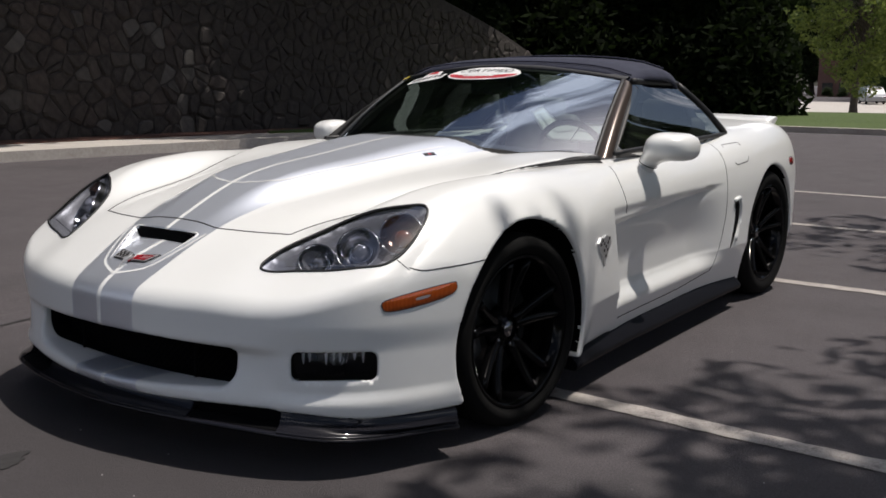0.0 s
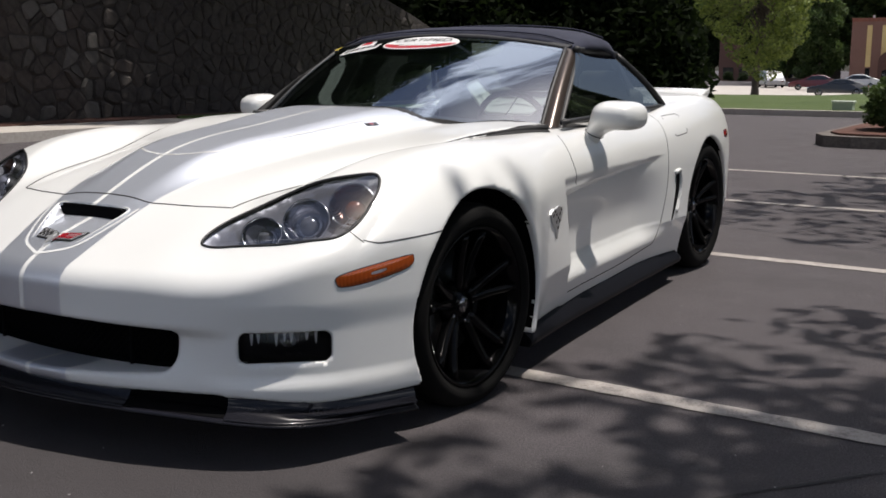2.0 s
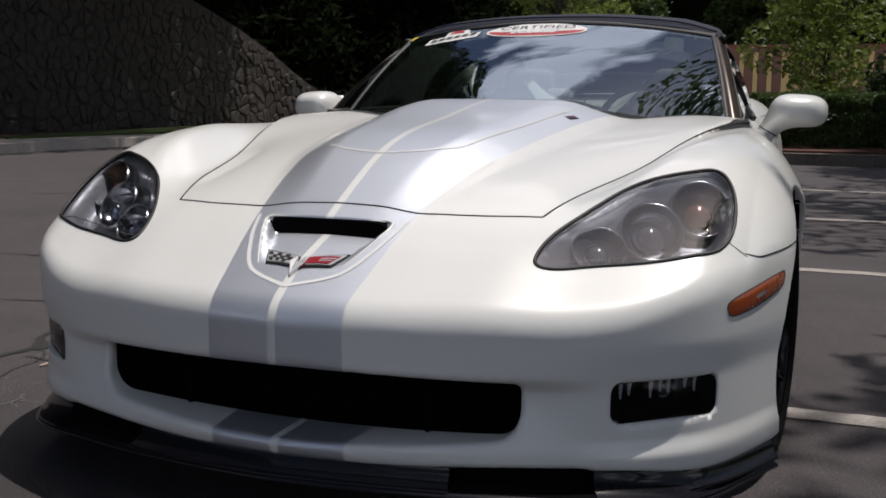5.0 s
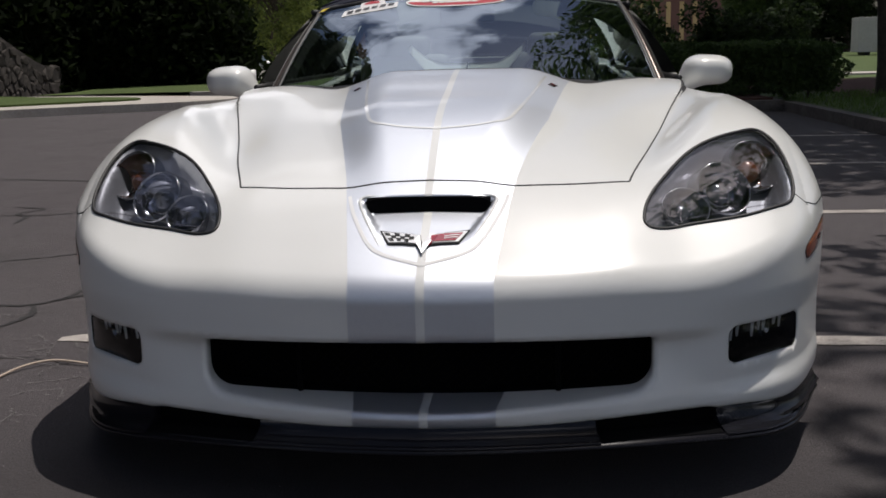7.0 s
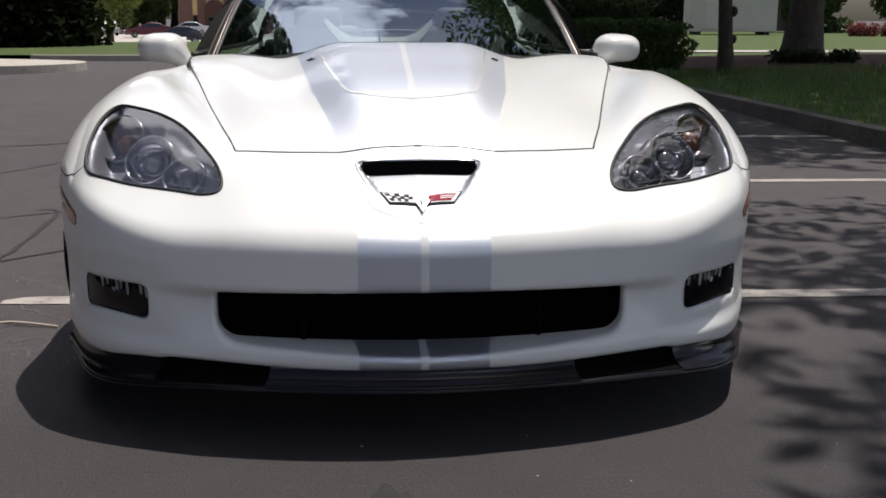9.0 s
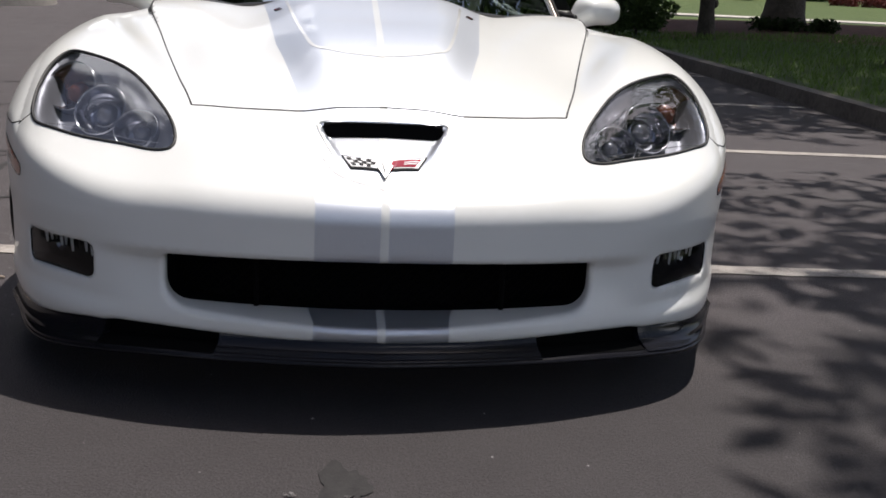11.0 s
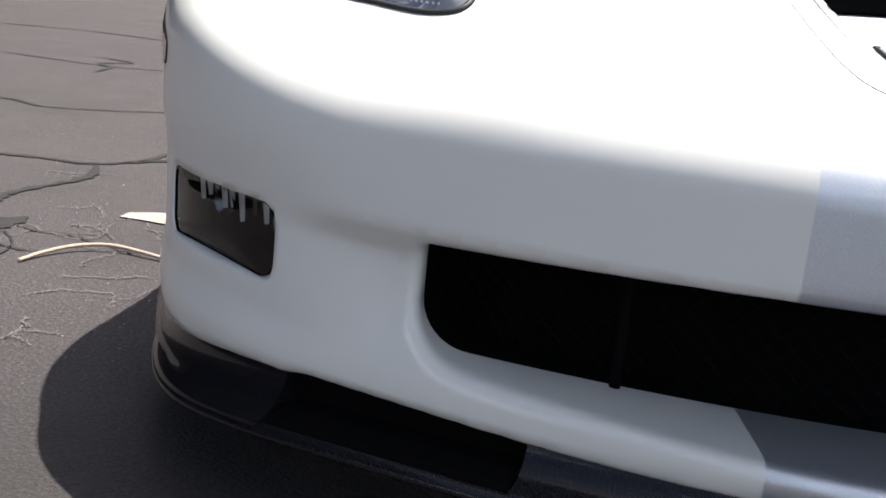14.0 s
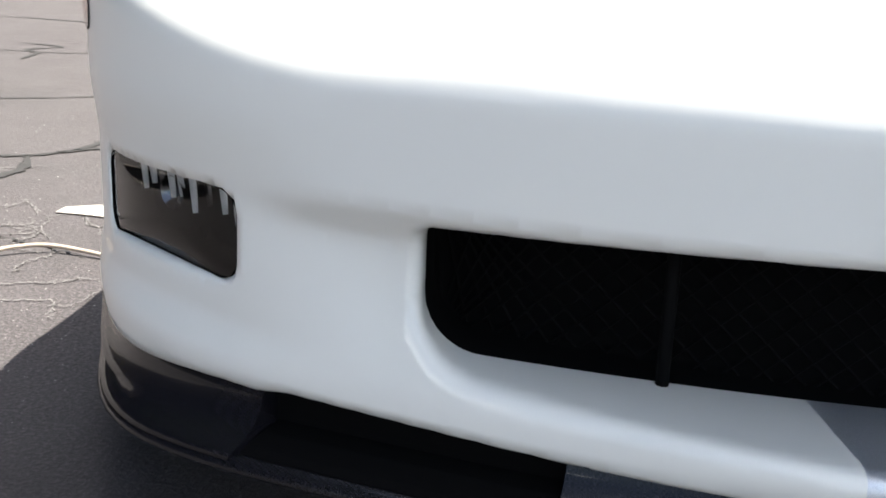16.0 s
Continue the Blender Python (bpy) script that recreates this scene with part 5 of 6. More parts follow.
# headlights: clear cover over a dark bucket with round lamps
for s, side in ((1, bc[:, 0] > 0), (-1, bc[:, 0] <= 0)):
    lamp = empty("headlight", (0, 0, 0))
    lamp.parent = car
    lens = skin("lens", bp, bq[(kind == 4) & side], lamp_glass, lamp, bn, "clear plastic headlight cover")
    lens.visible_shadow = False
    q = bq[(kind == 4) & side]
    lv_ = bp[np.unique(q)]
    sunk = bp.copy()
    back = np.stack([np.abs(bp[:, 0]), bp[:, 1]], 1)
    ids = np.unique(q)
    dist = np.linalg.norm(back[ids][:, None] - lamp_outline[None], axis=2).min(1)
    sunk[ids] = bp[ids] + np.array([0, 0.30, -0.9]) * (0.004 + 0.084 * step(0.0, 0.060, dist))[:, None] - bn[ids] * 0.004
    bowls = []
    for x, y, r, squash, mt in ((0.600, -0.648, 0.058, 0.86, bowl_smoke), (0.700, -0.573, 0.067, 1.0, bowl_smoke), (0.792, -0.480, 0.066, 1.0, bowl_amber)):
        c = cast(body, [(x * s, y, 1.0)], (0, 0, -1), 0.6)[0] + np.array([0, 0.022, -0.030])
        rot = Vector((0.30 * s, -0.80, 0.52)).to_track_quat("X", "Z").to_matrix().to_4x4()
        bowls.append((Matrix.Translation(c) @ rot, r, squash, mt))
    skin("bucket", sunk, q, bucket_silver, lamp, None, "silver grey reflector bucket")
    v, f = tube(drape(lamp_outline, "down", 0.0004, s), 0.0042, 6, True)
    link("rim", v, f, trim_black, lamp, True, "black rubber rim")
    for k, (mtx, r, squash, mt) in enumerate(bowls):
        shape = lambda pr: [mtx @ Vector((q_.x, q_.y, q_.z * squash)) for q_ in map(Vector, pr)]
        v, f = lathe([(r * 0.97, 0.000), (r * 1.0, 0.005), (r * 1.035, 0.004), (r * 1.06, -0.004), (r * 1.16, -0.050)], "x", 36)
        o = link("lamp_ring", shape(v), f, ring_chrome, lamp, True, "satin chrome lamp ring")
        v, f = lathe([(r * 0.985, 0.001), (r * 0.93, -0.010), (r * 0.84, -0.022), (r * 0.68, -0.033), (r * 0.45, -0.040), (r * 0.10, -0.043)], "x", 36)
        link("reflector", shape(v), f, mt, o, True, "smoked mirror bowl" if k < 2 else "brown tinted mirror bowl")
        v, f = lathe([(0.0005, -0.012), (r * 0.24, -0.015), (r * 0.40, -0.023), (r * 0.47, -0.032), (r * 0.48, -0.042)], "x", 24)
        link("projector", shape(v), f, projector_lens if k < 2 else indicator_lens, o, True)
        if k < 2:
            v, f = lathe([(r * 0.47, -0.029), (r * 0.53, -0.027), (r * 0.56, -0.034)], "x", 28)
            link("projector_ring", shape(v), f, ring_chrome, o, True)
    # fine ribs at the outer end of the bucket
    for k in range(4):
        pts = drape([(0.800 + 0.012 * i_ - 0.004 * k, -0.415 + 0.010 * k - 0.004 * i_) for i_ in range(5)], "down", 0, s) + np.array([0, 0.010, -0.022])
        v, f = tube(pts, 0.0016, 5)
        link("reflector_rib", v, f, chrome, lamp, True)
    # row of small beads along the lower edge
    row = [(0.53 + 0.30 * k / 44, -0.728 + 0.115 * k / 44) for k in range(45)]
    pts = drape(row, "down", 0, s) + np.array([0, 0.012, -0.008])
    bm = bmesh.new()
    for p_ in pts:
        bmesh.ops.create_icosphere(bm, subdivisions=1, radius=0.0021, matrix=Matrix.Translation(p_))
    part("beads", bm, chrome, lamp, "row of bright reflector beads")

# side markers
def marker(outline, mat, name, lift=0.006):
    o = smooth_path(outline, 5, True)
    c = o.mean(0)
    for m in (1, -1):
        rings, verts, faces = 5, [], []
        for k in range(rings):
            s = 1 - k / (rings - 0.001)
            pr = drape(c + (o - c) * s, "side", lift * (1 - s**4) + 0.001, m)
            verts += list(map(tuple, pr))
        k_ = len(o)
        for r_ in range(rings - 1):
            faces += [(r_ * k_ + i, r_ * k_ + (i + 1) % k_, (r_ + 1) * k_ + (i + 1) % k_, (r_ + 1) * k_ + i) for i in range(k_)]
        mk = link(name, verts, faces, mat, car, True)
        v, f = tube(drape(o, "side", 0.0, m), 0.0018, 6, True)
        link("bezel", v, f, gap_black, mk, True)


marker([(-0.640, 0.498), (-0.634, 0.519), (-0.55, 0.538), (-0.430, 0.555), (-0.413, 0.549), (-0.418, 0.529), (-0.455, 0.513), (-0.55, 0.494), (-0.622, 0.487)], amber, "side_marker", 0.003)
marker([(3.02, 0.70), (3.02, 0.735), (3.10, 0.735), (3.10, 0.70)], red_lens, "rear_side_marker")

# fog lamps in their pockets
def pocket_ring(half_u, half_z, r, n_=7):
    """Outline of the pocket, (u, z) about its middle, with round corners."""
    out = []
    for sx_, sz_, a0 in ((1, 1, 0), (-1, 1, 90), (-1, -1, 180), (1, -1, 270)):
        for k in range(n_):
            a = radians(a0 + 90 * k / (n_ - 1))
            out.append((sx_ * (half_u - r) + r * math.cos(a), sz_ * (half_z - r) + r * math.sin(a)))
    return out
def skin_depth(u):
    """Depth at which the bumper's skin lies behind the pocket's plane."""
    dep = np.linspace(-0.03, 0.12, 400)
    d_ = body(0.758 + 0.765 * u - 0.644 * dep, -0.752 + 0.644 * u + 0.765 * dep, np.full(400, 0.326), False)
    return float(dep[np.argmax(d_ < 0)])
face_u = np.linspace(-0.13, 0.17, 40)
face_d = np.array([skin_depth(u) for u in face_u])
def pocket_face(u):
    return float(np.interp(u, face_u, face_d))
for s in (1, -1):
    fl = empty("fog_lamp")
    fl.parent = car
    def fp(u, z, dep):
        return Vector((s * (0.758 + 0.765 * u - 0.644 * dep), -0.752 + 0.644 * u + 0.765 * dep, z))
    ring = [(u + 0.021, z - 0.002) for u, z in pocket_ring(0.1245, 0.0416, 0.0218)]
    m = len(ring)
    vv = [fp(u, 0.328 + z, pocket_face(u) + 0.003) for u, z in ring] + [fp(0.021 + 0.96 * (u - 0.021), 0.328 + 0.97 * z, max(0.074, pocket_face(u) + 0.03)) for u, z in ring]
    ff = [(i, (i + 1) % m, m + (i + 1) % m, m + i) for i in range(m)] + [tuple(range(m, 2 * m))]
    part("housing", as_bm(vv, ff), void_black, fl, "black fog lamp housing", True)
    cut = [(0.021 + 0.995 * (u - 0.021), 0.995 * z) for u, z in ring]
    rows = []
    for k in range(4):
        q = 1 - k / 3.6
        rows += [fp(u * q, 0.328 + z * q, pocket_face(u * q) + 0.005 - 0.003 * (1 - q * q)) for u, z in cut]
    ff = [(k * m + i, k * m + (i + 1) % m, (k + 1) * m + (i + 1) % m, (k + 1) * m + i) for k in range(3) for i in range(m)] + [tuple(range(3 * m, 4 * m))]
    g = link("lens", rows, ff if s > 0 else [q[::-1] for q in ff], fog_glass, fl, True, "clear fog lamp lens")
    g.visible_shadow = False
    # bright flutes hanging across the upper half of the reflector
    for k in range(9):
        u0 = -0.070 + 0.0215 * k + 0.003 * math.sin(5 * k)
        top_, long = 0.3625, 0.030 + 0.007 * math.sin(2.3 * k + 1)
        vv = []
        for b in np.linspace(0, 1, 7):
            zz = top_ - long * b
            w_ = (0.0048 + 0.0016 * math.sin(3.1 * k)) * (1 - 0.75 * b * b)
            dd = pocket_face(u0) + 0.025 + 0.004 * b
            vv += [fp(u0 - w_, zz, dd + 0.005), fp(u0, zz, dd), fp(u0 + w_, zz, dd + 0.005)]
        part("flute", as_bm(vv, [(3 * i + j, 3 * i + j + 1, 3 * i + 4 + j, 3 * i + 3 + j) for i in range(6) for j in range(2)]), flute_silver if k % 4 != 2 else dull_chrome, fl, "", True)
    v, f = lathe([(0.004, 0.010), (0.012, 0.004), (0.020, -0.006), (0.022, -0.008)], "y", 20)
    link("bulb_shield", [fp(0.030 + a, 0.340 + c_ * 0.8, pocket_face(0.03) + 0.034 + b_) for a, b_, c_ in v], f, dull_chrome, fl, True, "smoked chrome bulb shield")

# grille: mesh behind the opening with upright bars
gr = empty("grille")
gr.parent = car
bm = bmesh.new()
for k in range(46):
    for d_ in (1, -1):
        x0 = -0.62 + 0.027 * k
        a, b = Vector((x0, -0.825, 0.225)), Vector((x0 + d_ * 0.17, -0.825, 0.385))
        vv, ff = tube([(max(-0.5, min(0.5, a.x)), a.y + 0.1 * abs(a.x), a.z), (max(-0.5, min(0.5, b.x)), b.y + 0.1 * abs(b.x), b.z)], 0.0016, 4)
        bm = join(bm, as_bm(vv, ff))
part("mesh_screen", bm, grille_black, gr, "black diamond mesh screen")
for x in (-0.292, 0.292):
    v, f = tube([(x, -0.846, 0.226), (x, -0.842, 0.375)], 0.006, 8)
    link("upright_bar", v, f, grille_black, gr, True)

# badge on the nose: two small flags and a vee, plain shapes
badge = empty("nose_badge")
badge.parent = car
def badge_plate(points, mat, lift, name, parent):
    p = drape(points, "down", lift)
    m = len(p)
    q = drape(points, "down", 0.001)
    return link(name, np.concatenate([p, q]), [tuple(range(m))] + [(i, (i + 1) % m, m + (i + 1) % m, m + i) for i in range(m)], mat, parent)
left_flag = [(-0.004, -0.882), (-0.018, -0.867), (-0.045, -0.863), (-0.076, -0.861), (-0.097, -0.820), (-0.060, -0.825), (-0.030, -0.831), (-0.010, -0.838)]
right_flag = [(-x, y) for x, y in left_flag][::-1]
for flag in (left_flag, right_flag):
    mid_f = np.array(flag).mean(0)
    badge_plate([tuple(mid_f + (np.array(p_) - mid_f) * (1.07, 1.22)) for p_ in flag], gap_black, 0.004, "flag_edge", badge)
badge_plate(left_flag, badge_silver, 0.006, "flag_plate", badge)
badge_plate(right_flag, badge_silver, 0.006, "flag_plate", badge)
cen = np.array(right_flag).mean(0)
badge_plate([tuple(cen + (np.array(p_) - cen) * 0.80) for p_ in right_flag], red_enamel, 0.0075, "red_flag", badge)
def flag_point(u, v):
    """A place on the chequered flag, u along and v down."""
    a, b, c, d = np.array([(-0.091, -0.8245), (-0.018, -0.8355), (-0.025, -0.8625), (-0.073, -0.8570)])
    return tuple((a * (1 - u) + b * u) * (1 - v) + (d * (1 - u) + c * u) * v + (0, 0.0015 * math.sin(6 * u)))
for i in range(6):
    for j in range(3):
        if (i + j) % 2 == 0:
            badge_plate([flag_point(i / 6, j / 3), flag_point(i / 6, (j + 1) / 3), flag_point((i + 1) / 6, (j + 1) / 3), flag_point((i + 1) / 6, j / 3)], gap_black, 0.0078, "flag_check", badge)
for j in (0.34, 0.62):
    badge_plate([tuple(np.array(flag_point(u, j)) * (-1, 1)) for u in (0.08, 0.35, 0.62)] + [tuple(np.array(flag_point(u, j + 0.10)) * (-1, 1)) for u in (0.62, 0.35, 0.08)], badge_silver, 0.0085, "flag_stripe", badge)
badge_plate([(-0.018, -0.862), (-0.009, -0.842), (0.0, -0.872), (0.009, -0.842), (0.018, -0.862), (0.0, -0.899)], badge_silver, 0.0085, "vee", badge)

# front splitter: dark carbon lip under the bumper, with two black intakes
def splitter_ring(dx, x0=-0.984, x1=0.984):
    right = np.concatenate([np.linspace(0, 0.344, 15), [0.352, 0.358, 0.364, 0.369], np.linspace(0.376, 0.646, 12), [0.652, 0.656, 0.662, 0.668, 0.676], np.linspace(0.70, 0.86, 8), [0.88, 0.90, 0.92, 0.935, 0.95, 0.962, 0.974, 0.984]])
    xs_ = np.concatenate([-right[::-1][:-1], right])
    xs_ = np.concatenate([[x0], xs_[(xs_ > x0 + 0.004) & (xs_ < x1 - 0.004)], [x1]])
    a = np.abs(xs_)
    d_ = np.stack([np.full(len(a), 0.002), nose_plan(a + 0.001) - nose_plan(a - 0.001)], 1)
    d_ /= np.linalg.norm(d_, axis=1, keepdims=True)
    out = np.stack([d_[:, 1] * np.sign(xs_), -d_[:, 0]], 1)
    return np.stack([xs_, nose_plan(a)], 1) + out * (dx - 0.036 * step(0.74, 0.96, a) * (dx > 0.01))[:, None]
prof = [(-0.10, 0.160), (-0.012, 0.166), (0.018, 0.160), (0.033, 0.155), (0.036, 0.150), (0.030, 0.144), (-0.02, 0.138), (-0.10, 0.136)]
wallp = [(-0.07, 0.222), (-0.028, 0.216), (-0.018, 0.206), (-0.0155, 0.198), (-0.0135, 0.190), (-0.0095, 0.183), (-0.004, 0.1765), (0.003, 0.1710), (0.011, 0.1668), (0.019, 0.1636), (0.026, 0.1608), (0.032, 0.157), (-0.06, 0.156)]
splitter_drop = curve((0, 0), (0.38, -0.003), (0.63, -0.015), (0.80, -0.033), (0.90, -0.044), (1.0, -0.052))
def sweep(profile, x0=-0.984, x1=0.984):
    rings = [splitter_ring(o, x0, x1) for o, z in profile]
    rings = [np.column_stack([r_, z + splitter_drop(np.abs(r_[:, 0]))]) for r_, (o, z) in zip(rings, profile)]
    m, k = len(rings[0]), len(rings)
    vv = [tuple(r_[i]) for i in range(m) for r_ in rings]
    ff = [(i * k + j, i * k + (j + 1) % k, (i + 1) * k + (j + 1) % k, (i + 1) * k + j) for i in range(m - 1) for j in range(k)] + [tuple(range(m * k, m * k + k)), tuple(range(m * k + k, m * k + 2 * k))]
    return vv + vv[:k] + vv[-k:], ff
sp = empty("splitter")
sp.parent = car
vv, ff = sweep(prof)
part("blade", as_bm(vv, ff), carbon, sp, "glossy dark carbon splitter blade", True)
for x0, x1 in ((-0.982, -0.650), (-0.372, 0.372), (0.650, 0.982)):
    vv, ff = sweep(wallp, x0, x1)
    part("apron", as_bm(vv, ff), carbon, sp, "dark apron above the splitter", True)
for x0, x1 in ((-0.66, -0.36), (0.36, 0.66)):
    vv, ff = sweep([(-0.09, 0.235), (-0.036, 0.232), (-0.036, 0.164), (-0.09, 0.162)], x0, x1)
    part("intake", as_bm(vv, ff), void_black, sp, "matt black brake duct intake")

for x0, x1 in ((-0.646, -0.376), (0.376, 0.646)):
    vv, ff = sweep([(-0.04, 0.1690), (-0.012, 0.1680), (0.012, 0.1640), (0.022, 0.1605), (0.022, 0.157), (-0.04, 0.160)], x0, x1)
    part("intake_floor", as_bm(vv, ff), void_black, sp)

# side skirts
for s in (1, -1):
    st = [(0.37, 0.945), (0.8, 0.903), (1.2, 0.878), (1.7, 0.848), (2.1, 0.828), (2.28, 0.820)]
    st = smooth_path(st, 5)
    vv = []
    for y, w in st:
        for dx, z in ((-0.16, 0.19), (-0.045, 0.186), (-0.030, 0.160), (0.004, 0.128), (0.008, 0.115), (0.0, 0.10), (-0.16, 0.10)):
            vv.append((s * (w + dx), y, z))
    k = 7
    m = len(st)
    ff = [(i * k + j, i * k + (j + 1) % k, (i + 1) * k + (j + 1) % k, (i + 1) * k + j) for i in range(m - 1) for j in range(k)] + [tuple(range(k)), tuple(range((m - 1) * k, m * k))]
    part("side_skirt", as_bm(vv, ff), satin_black, car, "black side skirt", True)

# vents before the rear wheels, badges on the fenders
for s in (1, -1):
    vo = smooth_path([(2.10, 0.565), (2.145, 0.568), (2.150, 0.48), (2.10, 0.385), (2.06, 0.34), (2.085, 0.42), (2.105, 0.50)], 4, True)
    pr, pi = drape(vo, "side", 0.002, s), drape(vo, "side", -0.012, s)
    m = len(pr)
    link("brake_vent", np.concatenate([pr, pi]), [tuple(range(m))] + [(i, (i + 1) % m, m + (i + 1) % m, m + i) for i in range(m)], void_black, car)
    rim_ = smooth_path([(2.085, 0.575), (2.16, 0.578), (2.17, 0.48), (2.12, 0.375)], 5)
    v, f = tube(drape(rim_, "side", 0.003, s), [0.010] * len(rim_), 8)
    link("vent_lip", v, f, plain_pearl, car, True)
    # flag badge on the fender
    fb = [(0.455, 0.566), (0.480, 0.583), (0.512, 0.580), (0.540, 0.588), (0.580, 0.580), (0.595, 0.556), (0.562, 0.520), (0.532, 0.470), (0.505, 0.515), (0.472, 0.535)]
    pr, pi = drape(fb, "side", 0.005, s), drape(fb, "side", 0.0, s)
    m = len(pr)
    fbo = link("fender_badge", np.concatenate([pr, pi]), [tuple(range(m))] + [(i, (i + 1) % m, m + (i + 1) % m, m + i) for i in range(m)], badge_silver, car)
    for a, b in ((0.472, 0.553), (0.490, 0.566), (0.508, 0.553), (0.526, 0.540), (0.508, 0.527), (0.546, 0.553), (0.562, 0.566), (0.544, 0.527), (0.526, 0.505)):
        pr = drape([(a, b), (a + 0.015, b + 0.001), (a + 0.016, b + 0.012), (a + 0.001, b + 0.011)], "side", 0.0065, s)
        link("flag_patch", pr, [(0, 1, 2, 3)], gap_black, fbo)


# ---- windscreen, pillars, windows, soft top ----
def screen(u, v):
    """Windscreen: u across from -1 to 1, v up from cowl to header."""
    x = (0.737 + (0.622 - 0.737) * v) * u
    y = (0.52 + 0.335 * u * u) * (1 - v) + (1.245 + 0.060 * u * u) * v
    z = (0.905 - 0.085 * u * u) * (1 - v) + (1.214 - 0.055 * u * u) * v + 0.020 * math.sin(math.pi * v)
    return Vector((x, y, z))
wv_, wf_ = grid(lambda a, b: screen(2 * a - 1, b), 28, 14)
ws = link("windscreen", wv_, wf_, screen_glass, car, True, "tinted laminated windscreen")
ws.visible_shadow = False
# dark band round the glass edge
for a in ([(-1, k / 12) for k in range(13)], [(1, k / 12) for k in range(13)]):
    s = a[0][0]
    v, f = tube([screen(s * 0.985, b) + Vector((0.0, 0.004, -0.004)) for _, b in a], 0.012, 6)
    link("glass_seal", v, f, trim_black, car, True)
def strip(path_a, path_b, thick, mat, name, label=""):
    m = len(path_a)
    aa, bb = [Vector(p) for p in path_a], [Vector(p) for p in path_b]
    up = Vector((0, -0.4, 0.9)).normalized() * thick
    vv = aa + bb + [p - up for p in aa] + [p - up for p in bb]
    ff = [(i, i + 1, m + i + 1, m + i) for i in range(m - 1)] + [(2 * m + i, 3 * m + i, 3 * m + i + 1, 2 * m + i + 1) for i in range(m - 1)] + [(i, 2 * m + i, 2 * m + i + 1, i + 1) for i in range(m - 1)] + [(m + i, m + i + 1, 3 * m + i + 1, 3 * m + i) for i in range(m - 1)]
    return part(name, as_bm(vv, ff), mat, car, label, True)
for s in (1, -1):
    a = [screen(s, k / 14) + Vector((s * -0.004, -0.004, 0.006)) for k in range(15)]
    b = [p + Vector((s * (0.040 - 0.010 * k / 14), 0.045, -0.022)) for k, p in enumerate(a)]
    strip(a, b, 0.02, bronze, "windscreen_pillar", "dark bronze windscreen pillar")
    a2 = [p + Vector((s * 0.002, 0.002, 0.001)) for p in b]
    b2 = [p + Vector((s * 0.010, 0.030, -0.030)) for p in a2]
    strip(a2, b2, 0.015, trim_black, "pillar_seal")
top_edge = [screen(-1 + 2 * k / 20, 1.0) + Vector((0, -0.004, 0.004)) for k in range(21)]
strip(top_edge, [p + Vector((0, 0.05, 0.012)) for p in top_edge], 0.03, trim_black, "header_rail")
# sun strip along the top of the glass
strip([screen(-0.98 + 1.96 * k / 20, 0.955) + Vector((0, 0.003, -0.003)) for k in range(21)], [screen(-0.98 + 1.96 * k / 20, 0.998) + Vector((0, 0.003, -0.003)) for k in range(21)], 0.002, trim_black, "shade_band")

def roof(u, v):
    """Soft top: u across from -1 to 1, v back from header to rear deck."""
    y = 1.275 + 1.30 * v
    zc = curve_roof(y)
    w = curve_roofw(y)
    a = abs(u)
    drop = curve_drop(y)
    k = 0.90
    if a < k:
        s = a / k
        x, z = w * s * 0.985, zc - 0.045 * s**2.4 - 0.018 * max(0, s - 0.8) / 0.2
    else:
        s = (a - k) / (1 - k)
        x, z = w * (0.985 + 0.015 * math.sin(min(1, s) * 1.57)) + (0.10 * (s * drop / 0.3)), zc - 0.063 - drop * s
    return Vector((math.copysign(x, u), y + 0.07 * a * a * (1 - v), z))
curve_roof = curve((1.27, 1.218), (1.34, 1.246), (1.52, 1.268), (1.75, 1.272), (1.98, 1.248), (2.18, 1.185), (2.38, 1.075), (2.6, 0.945))
curve_roofw = curve((1.27, 0.632), (1.5, 0.622), (1.9, 0.552), (2.1, 0.505), (2.35, 0.485), (2.6, 0.48))
curve_drop = curve((1.27, 0.030), (1.6, 0.045), (1.9, 0.060), (2.05, 0.10), (2.2, 0.19), (2.38, 0.15), (2.6, 0.04))
rv_, rf_ = grid(lambda a, b: roof(2 * a - 1, b), 44, 34)
pane = lambda f_: all(abs(rv_[i].x) < 0.42 and 1.97 < rv_[i].y < 2.44 for i in f_)
bm = as_bm(rv_, [f_ for f_ in rf_ if not pane(f_)])
for v_ in [v_ for v_ in bm.verts if not v_.link_faces]:
    bm.verts.remove(v_)
bmesh.ops.recalc_face_normals(bm, faces=bm.faces)
bmesh.ops.solidify(bm, geom=bm.faces[:], thickness=0.012)
rw = part("rear_window", as_bm(rv_, [f_ for f_ in rf_ if pane(f_)]), rear_glass, car, "glass rear window", True)
rw.visible_shadow = False
soft = part("soft_top", bm, navy_cloth, car, "navy blue canvas soft top, raised", True)
for v0 in (0.03, 0.36, 0.66):
    v, f = tube([roof(-0.9 + 1.8 * k / 24, v0) + Vector((0, 0, 0.008)) for k in range(25)], 0.004, 5)
    link("stitched_seam", v, f, navy_cloth, soft, True)

